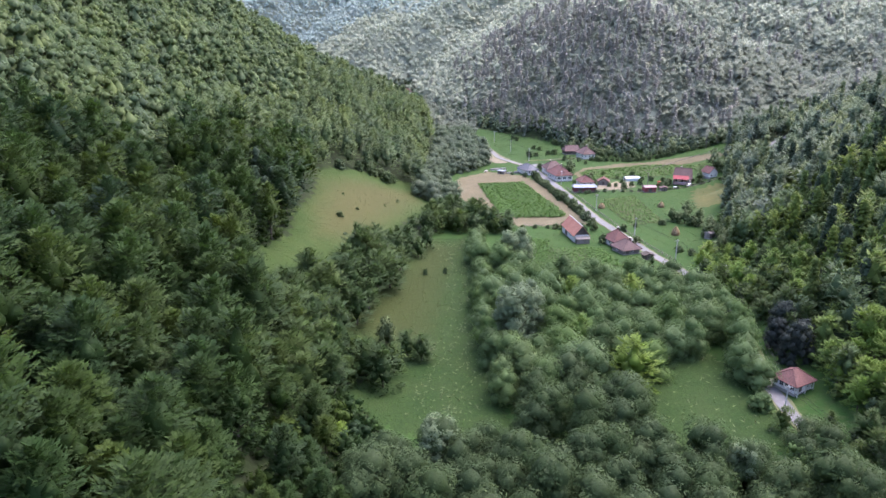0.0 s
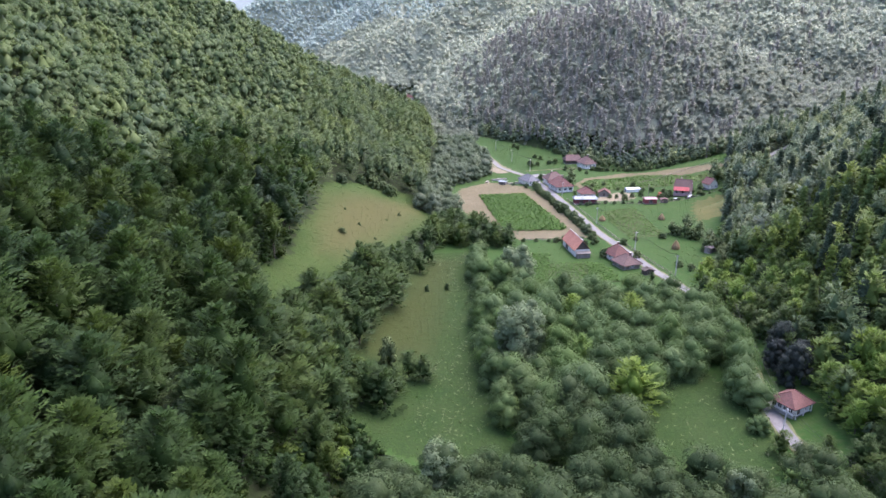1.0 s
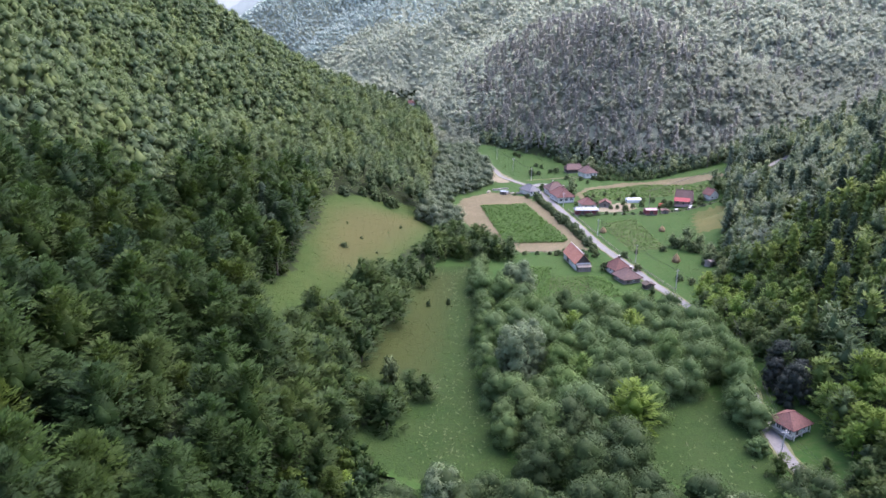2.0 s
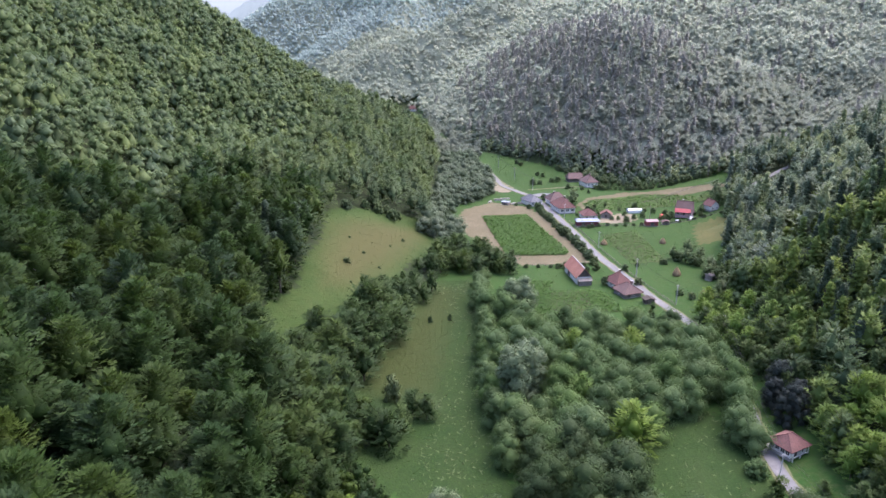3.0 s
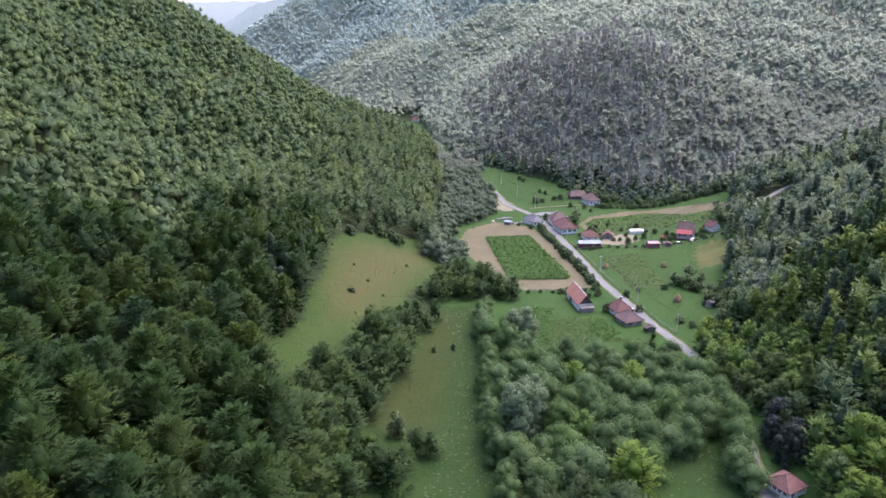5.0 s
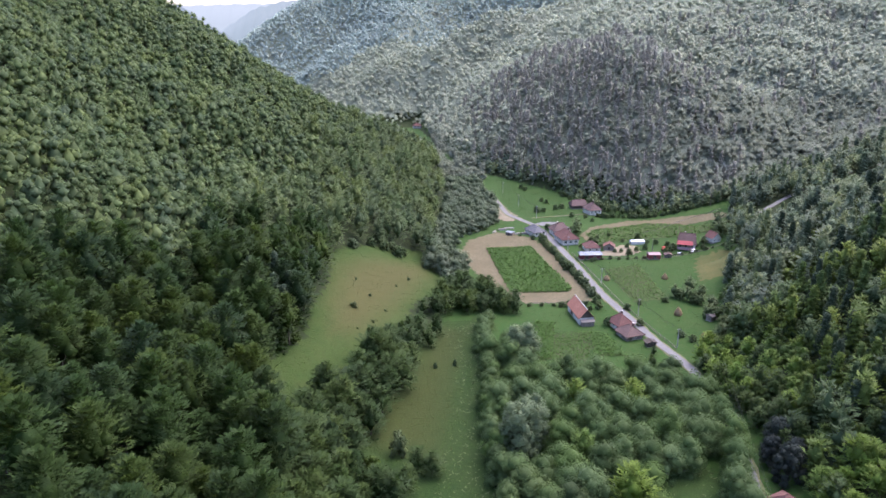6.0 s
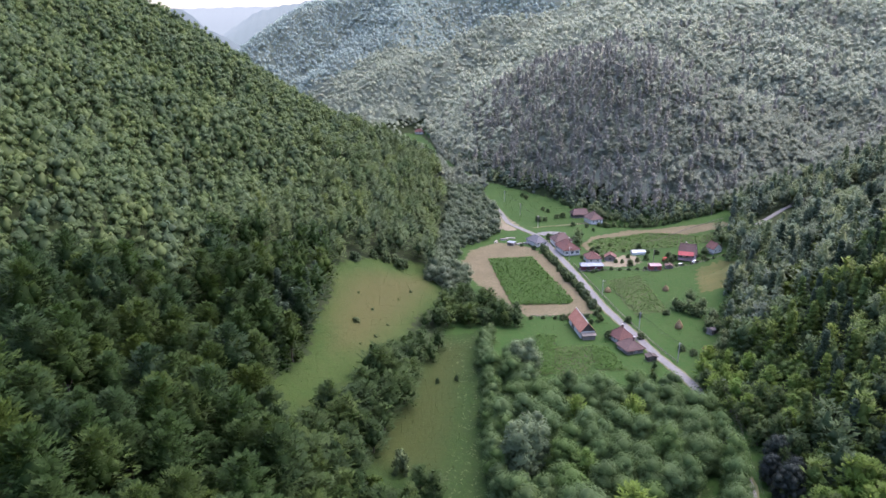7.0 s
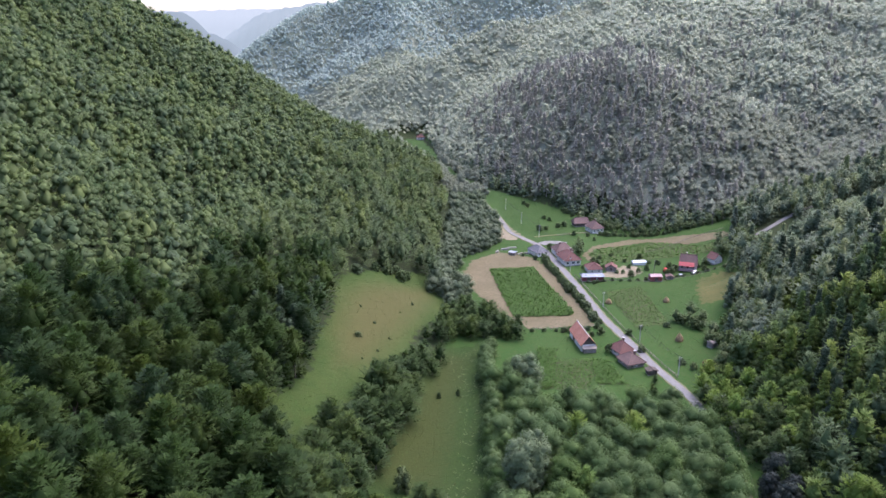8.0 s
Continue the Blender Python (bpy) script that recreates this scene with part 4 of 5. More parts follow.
BUSH = tree_models("bush", 4, lambda: crown(3.2, 3.6, 0.1, 16, 18, 0.26, lump=0.7), lambda: stem(2.2, 0.08, 4, 0.1), LEAF_GARDEN_HAZED, BARK)
PALE_BUSH = tree_models("willow_bush", 3, lambda: crown(4.2, 4.6, 0.1, 22, 24, 0.28, calm=0.3, lump=0.85), lambda: stem(2.8, 0.1, 4, 0.1), LEAF_WILLOW, BARK_GREY)
SPRUCE = tree_models("spruce", 4, lambda: crown(15, 5.6, 0.6, 60, 14, 0.42, "cone", lump=0.9, spiky=1.7, heart=False), lambda: stem(14, 0.24, 0, 0.01), LEAF_SPRUCE, BARK)
FRUIT = tree_models("fruit_tree", 3, lambda: crown(4.6, 4.4, 0.9, 18, 20, 0.3, lump=0.85), lambda: stem(3.4, 0.13, 4, 0.08), LEAF_GARDEN_HAZED, BARK)

# the wood's front edge in the foreground and single standing trees of the thicket
grow("willow_tree", WILLOW_NEAR, spots_in([(-14, 86), (66, 76), (66, 94), (50, 101), (38, 104), (12, 104), (-14, 106)], 5.6), (0.78, 1.1), "dark green bushy willow in the valley thicket", "willows of the valley thicket")
grow("white_willow", PALE, [(17, 153), (20.5, 157), (23, 204)], (1.0, 1.15), "tall pale silvery willow in the thicket", "pale willows", squat=(0.95, 1.08))
grow("white_willow", PALE, [(-0.5, 102)], (0.82, 0.86), "pale silvery willow at the thicket's edge", "pale willows", squat=(0.95, 1.05))
grow("white_willow", PALE, [(50.5, 97)], (0.6, 0.64), "narrow pale silvery willow in the thicket", "pale willows", squat=(1.15, 1.2))
grow("white_willow", PALE, [(-45, 101), (-42, 94)], (0.55, 0.65), "small pale silvery willow among darker trees", "pale willows")
grow("lime_green_tree", LIME, [(41, 132)], (1.36, 1.4), "large round yellow-green tree beside the meadow", "yellow-green trees", squat=(0.86, 0.9))
grow("lime_green_tree", LIME, [(35.7, 178), (52, 176), (33, 150)], (0.8, 1.0), "round yellow-green tree among willows", "yellow-green trees")
grow("lime_green_tree", LIME, [(-18.6, 106)], (0.4, 0.45), "small bright yellow-green tree", "yellow-green trees")
grow("hedgerow_tree", HEDGE, [(83, 150), (84.5, 157), (83, 164), (85, 170), (83.5, 177), (87, 183), (88, 152), (88.5, 163), (84, 189), (87, 176)], (0.6, 0.95), "mid-green tree at the foot of the wooded hill", "trees at the hill's foot")
grow("plum_tree", DARK, [(72.6, 158)], (0.72, 0.76), "dark round tree beside the road", "dark roadside trees")
grow("plum_tree", DARK, [(80, 148.5), (83, 153), (84.5, 146), (80.5, 141)], (0.8, 1.0), "dark grey-green tree beside the road", "dark roadside trees")
grow("willow_tree", WILLOW, [(70, 146), (66.5, 135.5), (68.6, 140.5), (68, 131), (72, 153), (59, 147), (73.8, 161), (74.8, 170), (75.5, 180), (68, 156)], (0.75, 0.95), "grey-green bushy willow beside the road", "roadside willows")
grow("lime_green_tree", LIME, [(82.8, 127.5), (85.5, 122), (84, 132), (82, 118.5)], (0.6, 0.85), "bright yellow-green broadleaf tree beside the house", "yellow-green trees")
grow("lime_green_tree", LIME, spots_in(LIME_CORNER, 6.0), (0.75, 1.05), "bright yellow-green broadleaf tree at the wood's edge", "yellow-green trees")
for x, y in spots_in(LIME_GROVE, 5.6):
    if rng.random() < 0.6:
        grow("lime_green_tree", LIME, [(x, y)], (0.5, 0.85), "bright yellow-green broadleaf tree at the wood's edge", "yellow-green trees")
    else:
        grow("hedgerow_tree", HEDGE, [(x, y)], (0.7, 1.0), "mid-green tree at the foot of the wooded hill", "trees at the hill's foot")
grow("willow_tree", WILLOW_NEAR, [(66.5, 108), (68, 103.5), (64.5, 103.5), (68.8, 98.5), (66, 97), (69.2, 94)], (0.66, 0.8), "grey-green bushy willow beside the road", "roadside willows")
grow("hedgerow_tree", HEDGE, [(69.3, 109.5), (69.6, 105), (70.2, 100.5), (70.8, 96), (71.5, 91), (66, 115.5)], (0.5, 0.66), "small dark green tree beside the road", "roadside trees")
grow("hedgerow_tree", HEDGE, [(74.5, 105), (77, 110), (76.5, 100), (79, 96), (78, 91), (75.5, 116)], (0.4, 0.6), "small green tree beside the road", "roadside trees")
grow("hedgerow_tree", HEDGE, spots_in([(77, 92), (88, 88), (88, 122), (83, 120), (78, 111)], 5.0), (0.6, 0.95), "mid-green tree at the foot of the wooded hill", "trees at the hill's foot")
grow("willow_bush", PALE_BUSH, [(65, 123), (66.5, 106), (63, 103), (68, 103), (62, 98), (58, 97)], (0.95, 1.5), "grey-green bush beside the meadow", "meadow bushes", "bush")
grow("hedgerow_tree", HEDGE, [(-16.5, 132), (-13, 130.5)], (1.05, 1.2), "large dark green bushy tree in the meadow", "meadow bushes")
grow("hedgerow_tree", HEDGE, [(-8.5, 147), (-5, 145), (-11, 138), (-20, 128)], (0.75, 0.9), "dark green bushy tree in the meadow", "meadow bushes")
grow("bush", BUSH, [(-13.9, 152)], (1.4, 1.45), "dark narrow young tree in the meadow", "young meadow trees", squat=(1.5, 1.6))
grow("hedgerow_tree", HEDGE, [(-5.6, 223)], (0.8, 0.85), "single grey-green conical tree in the meadow", "", squat=(1.15, 1.2))
grow("bush", BUSH, [(0.7, 202), (-5.5, 199)], (0.45, 0.6), "young narrow tree in the meadow", "young meadow trees", squat=(1.7, 1.8))
grow("bush", BUSH, [(-30, 284), (-27, 288), (-24, 284), (-32, 289), (-22, 289), (-35, 281), (-41, 268)], (1.1, 2.0), "dark bush at the top of the dry meadow", "slope bushes", "bush")
grow("bush", BUSH, [(-34, 218)], (0.75, 0.8), "single dark bush on the dry slope", "", "bush")
grow("bush", BUSH, [(-30, 232), (-24, 226), (-36, 240), (-22, 250), (-31, 205), (-27, 214), (-18, 262)], (0.25, 0.4), "low dark shrub on the dry slope", "slope shrubs", "bush", sink=0.1)
grow("spruce", SPRUCE, [(-51, 178), (-49, 185), (-53, 190), (-50, 196), (-56, 184), (-48, 208), (-55, 200), (-60, 191), (-58, 170), (-62, 176), (-48, 222), (-51, 215)], (0.9, 1.15), "dark green spruce at the wood's edge", "spruces at the meadow's edge", squat=(0.9, 1.1))

# hedgerows and the stream's line of willows
grow("hedgerow_tree", HEDGE, spots_in([(-12, 234), (-6, 262), (6, 274), (18, 262), (29, 255), (26, 246), (12, 247)], 5.0), (0.7, 1.05), "dark green tree in the hedgerow", "hedgerow trees")
HEDGE_BELT = [(-11, 232), (-7, 214), (-13, 190), (-18, 165), (-25, 142), (-19, 128), (-24, 116), (-34, 112), (-46, 134), (-40, 150), (-33, 172), (-24, 196), (-17, 220)]
for x, y in spots_in(HEDGE_BELT, 5.6):
    grow("hedgerow_tree", HEDGE, [(x, y)], (1.0, 1.5) if y < 195 else (0.75, 1.15), "dark green tree in the hedgerow", "hedgerow trees")
grow("willow_tree", WILLOW_FAR, spots_in([(-12, 285), (2, 270), (9, 290), (-1, 318), (5, 346), (20, 362), (26, 385), (25, 430), (17, 475), (-4, 475), (-3, 420), (-8, 345)], 6.2), (0.62, 0.95), "grey-green willow along the stream", "stream willows")
grow("willow_tree", WILLOW, along([(12, 232), (11, 215), (12, 196), (10.5, 180), (11, 160), (12.5, 140), (13, 125)], 5.0, 0.8), (0.6, 0.8), "grey-green willow along the meadow's edge", "stream willows")
grow("bush", BUSH, along([(46.5, 343), (49.5, 322), (52.5, 303), (55.5, 284), (58.5, 264)], 2.3, 0.8), (0.7, 1.25), "green bush beside the road", "roadside hedge", "bush")
grow("bush", BUSH, along([(31, 254.5), (40, 255), (52, 256), (58, 258)], 4.5, 1.0), (0.5, 0.95), "green bush on the field boundary", "boundary bushes", "bush")
grow("bush", BUSH, along([(64, 309), (76, 311), (92, 312), (106, 316), (120, 319), (132, 321)], 4.0, 0.8), (0.4, 0.7), "green bush along the garden fence", "garden bushes", "bush")
grow("bush", BUSH, along([(86, 390), (105, 386.5), (125, 384), (150, 386)], 3.6, 0.8), (0.7, 1.2), "green bush below the wood", "wood's edge bushes", "bush")
grow("hedgerow_tree", HEDGE_FAR, [(91, 263), (95, 259), (98, 266), (101, 260), (99, 254), (101, 249), (98, 243), (99, 237), (101, 230), (97, 226), (94, 220)], (0.55, 0.85), "dark green tree at the meadow's edge", "wood's edge trees")
grow("hedgerow_tree", HEDGE_FAR, along([(88, 405), (98, 398), (110, 390), (125, 387.5), (152, 387)], 4.4, 1.0), (0.45, 0.8), "dark green tree below the wood", "wood's edge trees")
grow("bush", BUSH, [(86, 258), (93, 262), (97, 256), (100, 262), (104, 268), (92, 222), (88, 219), (85, 222), (82, 226), (97, 240), (100, 246), (103, 252)], (0.8, 1.5), "dark bush at the edge of the green meadow", "wood's edge bushes", "bush")
grow("fruit_tree", FRUIT, [(47.5, 466), (49.5, 460), (57, 428), (59.6, 423), (50.7, 400), (55, 402), (63, 408), (67, 410), (76, 434), (72.6, 442), (68, 463), (77.7, 388), (70, 390), (72, 448), (75, 441), (66, 470)], (0.6, 0.95), "small round fruit tree in the upper meadow", "orchard trees")
grow("fruit_tree", FRUIT, [(43, 253.5), (46.5, 254), (61.5, 239.5), (66, 229), (75, 256), (59.5, 262), (97, 345), (104, 336), (108, 330), (126, 330), (70, 327.5), (83, 322), (88, 330), (91, 324), (104, 319), (76, 345), (83, 350), (66, 308), (69, 251), (96, 327), (73, 335), (75, 330.5), (72, 341), (64.5, 330), (80, 322), (86, 318), (107, 322), (109.5, 326), (121, 326), (123, 322), (88, 340), (100, 338), (42, 344), (36, 350), (52, 362), (66, 364), (72, 372), (80, 380), (90, 388), (58, 252), (54, 250), (70, 236), (58, 236)], (0.4, 0.85), "small green fruit tree near the houses", "garden trees")
grow("hedgerow_tree", HEDGE_FAR, [(66, 352), (67, 357), (90, 404), (94, 408), (78, 420), (86, 412), (154, 358), (160, 366), (164, 373), (125, 327.5)], (0.6, 0.9), "green tree behind the houses", "village trees")
grow("hedgerow_tree", HEDGE_FAR, [(136, 335), (140, 330), (143, 338), (138, 345), (150, 350), (148, 342), (143, 326), (139, 322)], (0.85, 1.2), "large round green tree behind the farm", "village trees")
grow("hedgerow_tree", HEDGE, [(66, 206), (68.5, 212), (66, 203)], (0.35, 0.5), "small green tree beside the road", "roadside trees")

# young and yellowing trees let in among the right-hand wood
xs, ys = scatter(84, 135, 95, 300, 9.0)
d_right = sdf_line(xs, ys, FOOT_RIGHT)
on = (d_right > 1) & (d_right < 24) & clear(xs, ys) & ~inside(xs, ys, LIME_GROVE) & ~inside(xs, ys, LIME_CORNER) & (rng.random(len(xs)) < 0.55)
grow("hedgerow_tree", HEDGE, list(zip(xs[on], ys[on])), (0.8, 1.1), "mid-green tree at the foot of the wooded hill", "trees at the hill's foot")
xs, ys = scatter(100, 190, 110, 330, 12.0)
d_right = sdf_line(xs, ys, FOOT_RIGHT)
on = (d_right > 14) & (rng.random(len(xs)) < 0.5) & ~inside(xs, ys, LIME_GROVE)
grow("spruce", SPRUCE, list(zip(xs[on], ys[on])), (0.75, 1.05), "dark conifer standing in the hillside wood", "hillside conifers")


# ---- crops and grass ----
def herbs(name, poly, material, gap, sprays, size, tall, label, rows=None, chance=1.0, avoid=None, stretch=1.3):
    """Leafy plants over a field, in rows along a direction if given, joined as one growth."""
    px, py = [p[0] for p in poly], [p[1] for p in poly]
    if rows is None:
        xs, ys = scatter(min(px), max(px), min(py), max(py), gap, 1.2)
    else:
        a, between = rows
        reach = math.hypot(max(px) - min(px), max(py) - min(py)) / 2
        u, w = np.meshgrid(np.arange(-reach, reach, gap), np.arange(-reach, reach, between))
        u, w = u.ravel() + rng.uniform(-0.2, 0.2, u.size) * gap, w.ravel() + rng.uniform(-0.12, 0.12, u.size)
        xs = (min(px) + max(px)) / 2 + u * math.cos(a) - w * math.sin(a)
        ys = (min(py) + max(py)) / 2 + u * math.sin(a) + w * math.cos(a)
    on = inside(xs, ys, poly, 0.3) & (rng.random(len(xs)) < chance)
    if avoid:
        on &= ~(inside(xs, ys, avoid) & (rng.random(len(xs)) < 0.85))
    xs, ys = np.repeat(xs[on], sprays), np.repeat(ys[on], sprays)
    p = np.stack([xs + rng.normal(0, size * 0.5, xs.size), ys + rng.normal(0, size * 0.5, xs.size), height(xs, ys) + rng.uniform(0.25, 1.0, xs.size) * tall], 1)
    n = unit(rng.normal(scale=0.6, size=p.shape) + np.array([0, 0, 1.0]))
    v, t = leaf_tris(p, n, size, stretch)
    tagged(new(name, fast_mesh(name, v, t, material, np.repeat(rng.random(len(p)), 3), normals=np.repeat(unit(0.35 * n + np.array([0, 0, 1.0])), 3, axis=0))), label, "plants", kind="stuff")


herbs("field_crop", CROP, LEAF_CROP, 0.62, 6, 0.42, 0.9, "dense leafy green crop in the mown field", (1.75, 0.85))
herbs("garden_rows", ROWS_A, LEAF_CROP, 0.45, 7, 0.36, 1.0, "tall green rows in the garden", (1.4, 0.8))
herbs("garden_rows", ROWS_B, LEAF_CROP, 0.5, 5, 0.32, 0.5, "low green rows in the garden", (0.1, 0.85), 0.8)
herbs("garden_rows", ROWS_C, LEAF_CROP, 0.45, 7, 0.36, 0.7, "green leafy rows in the garden", (-0.9, 0.85))
herbs("vegetable_patch", PATCH, LEAF_CROP, 0.7, 4, 0.34, 0.5, "green vegetable rows in the meadow", (-1.2, 0.9), 0.9)
herbs("upper_garden", GARDEN, LEAF_CROP, 0.8, 4, 0.42, 0.6, "green rows of the upper garden", (-0.25, 1.0), 0.85)
herbs("meadow_grass", LOWER, BLADE, 0.62, 4, 0.2, 0.09, "long uneven meadow grass", chance=0.9, avoid=LOWER_DRY)
herbs("dry_grass", LOWER_DRY, DRY_BLADE, 0.75, 4, 0.2, 0.1, "dry olive grass in the meadow", chance=0.9)
herbs("meadow_grass", NEAR, BLADE, 0.6, 3, 0.18, 0.08, "long green meadow grass", chance=0.8)
herbs("meadow_grass", GREEN, BLADE, 1.2, 3, 0.22, 0.15, "short green meadow grass", chance=0.7)
herbs("meadow_grass", YARD, BLADE, 1.2, 3, 0.22, 0.15, "short green grass round the barn", chance=0.7)
herbs("meadow_grass", UPPER, BLADE, 1.4, 3, 0.26, 0.2, "short green orchard grass", chance=0.7)
herbs("dry_grass", SLOPE_DRY, DRY_BLADE, 0.75, 4, 0.2, 0.08, "dry yellowish grass on the slope", chance=0.8)
herbs("green_tufts", SLOPE, BLADE, 0.8, 4, 0.22, 0.1, "green tufts in the dry slope grass", chance=0.8, avoid=SLOPE_DRY)
LODGED = [(-2, 232), (11, 238), (10.5, 205), (9, 171), (10, 145), (12, 125), (4, 118), (-8, 120), (-3, 150), (2, 180)]
herbs("dry_stalks", LODGED, PALE_STALK, 1.5, 3, 0.17, 0.3, "pale lodged grass stalks in the meadow", chance=0.6, stretch=5.0)
herbs("dry_stalks", NEAR, PALE_STALK, 1.8, 3, 0.16, 0.3, "pale lodged grass stalks in the meadow", chance=0.4, stretch=5.0)

# ---- houses and farm things ----
def box(bm, x0, x1, y0, y1, z0, z1):
    vs = [bm.verts.new((x, y, z)) for z in (z0, z1) for y in (y0, y1) for x in (x0, x1)]
    for f in ((0, 2, 3, 1), (4, 5, 7, 6), (0, 1, 5, 4), (2, 6, 7, 3), (0, 4, 6, 2), (1, 3, 7, 5)):
        bm.faces.new([vs[i] for i in f])


def boxes(*sizes):
    bm = bmesh.new()
    for s in sizes:
        box(bm, *s)
    return bm


def solid(verts, faces):
    bm = bmesh.new()
    vs = [bm.verts.new(v) for v in verts]
    for f in faces:
        bm.faces.new([vs[i] for i in f])
    bmesh.ops.recalc_face_normals(bm, faces=bm.faces)
    return bm


def bar(bm, a, b, r):
    """A square bar from a to b."""
    a, b = Vector(a), Vector(b)
    q = (b - a).to_track_quat("Z", "Y").to_matrix()
    vs = [bm.verts.new(p + q @ Vector((x, y, 0)) * r) for p in (a, b) for x, y in ((-1, -1), (1, -1), (1, 1), (-1, 1))]
    for f in ((0, 3, 2, 1), (4, 5, 6, 7), (0, 1, 5, 4), (1, 2, 6, 5), (2, 3, 7, 6), (3, 0, 4, 7)):
        bm.faces.new([vs[i] for i in f])


def prism_roof(w, l, z0, z1, over, gable_over, thick=0.16):
    """A saddle roof over a plan of w by l, its ridge along y: two slabs that meet at the ridge."""
    k = (z1 - z0) / (w / 2)
    verts, faces = [], []
    ya, yb = -gable_over, l + gable_over
    drop = k * over
    for y in (ya, yb):
        verts += [(-over, y, z0 - drop), (w / 2, y, z1), (w + over, y, z0 - drop), (w + over, y, z0 - drop + thick), (w / 2, y, z1 + thick * 1.2), (-over, y, z0 - drop + thick)]
    faces += [(0, 1, 4, 5), (1, 2, 3, 4), (6, 11, 10, 7), (7, 10, 9, 8)]
    faces += [(0, 6, 7, 1), (1, 7, 8, 2), (5, 4, 10, 11), (4, 3, 9, 10), (0, 5, 11, 6), (2, 8, 9, 3)]
    return solid(verts, faces)


def hip_roof(w, l, z0, z1, over, inset, thick=0.16):
    """A hipped roof, its ridge along the longer side."""
    a = [(-over, -over), (w + over, -over), (w + over, l + over), (-over, l + over)]
    ridge = [(w / 2, inset), (w / 2, l - inset)] if l >= w else [(inset, l / 2), (w - inset, l / 2)]
    k = (z1 - z0) / (min(w, l) / 2) * over
    verts = [(*p, z0 - k) for p in a] + [(*p, z0 - k + thick) for p in a] + [(*p, z1) for p in ridge]
    if l >= w:
        tops = [(4, 5, 8), (5, 6, 9, 8), (6, 7, 9), (7, 4, 8, 9)]
        lines = [(4, 8), (5, 8), (6, 9), (7, 9), (8, 9)]
    else:
        tops = [(4, 5, 9, 8), (5, 6, 9), (6, 7, 8, 9), (7, 4, 8)]
        lines = [(4, 8), (5, 9), (6, 9), (7, 8), (8, 9)]
    caps = bmesh.new()
    for i, j in lines:
        bar(caps, verts[i], verts[j], 0.09)
    return solid(verts, [(3, 2, 1, 0), (0, 1, 5, 4), (1, 2, 6, 5), (2, 3, 7, 6), (3, 0, 4, 7)] + tops), caps


def window(parent, side, w, l, at, z, wide=0.95, high=1.15, door=False):
    """A framed window (or door) on one of the four walls, set into the wall's face."""
    frame_bm, pane = bmesh.new(), bmesh.new()
    t = 0.09
    for s in ((at - wide / 2 - t, at - wide / 2, z, z + high), (at + wide / 2, at + wide / 2 + t, z, z + high), (at - wide / 2 - t, at + wide / 2 + t, z + high, z + high + t), (at - wide / 2 - t, at + wide / 2 + t, z - t, z), (at - 0.03, at + 0.03, z, z + high)):
        box(frame_bm, s[0], s[1], -0.07, 0.05, s[2], s[3])
    box(pane, at - wide / 2, at + wide / 2, -0.015, 0.03, z, z + high)
    turn = {"front": Matrix.Identity(4), "back": Matrix.Translation((w, l, 0)) @ Matrix.Rotation(math.pi, 4, "Z"), "left": Matrix.Translation((0, l, 0)) @ Matrix.Rotation(-math.pi / 2, 4, "Z"), "right": Matrix.Translation((w, 0, 0)) @ Matrix.Rotation(math.pi / 2, 4, "Z")}[side]
    frame_bm.transform(turn), pane.transform(turn)
    f = part("door" if door else "window", frame_bm, WHITE_SHEET if not door else GREY_BOARD, parent)
    part("door_leaf" if door else "pane", pane, GLASS if not door else DARK_BOARD, f)


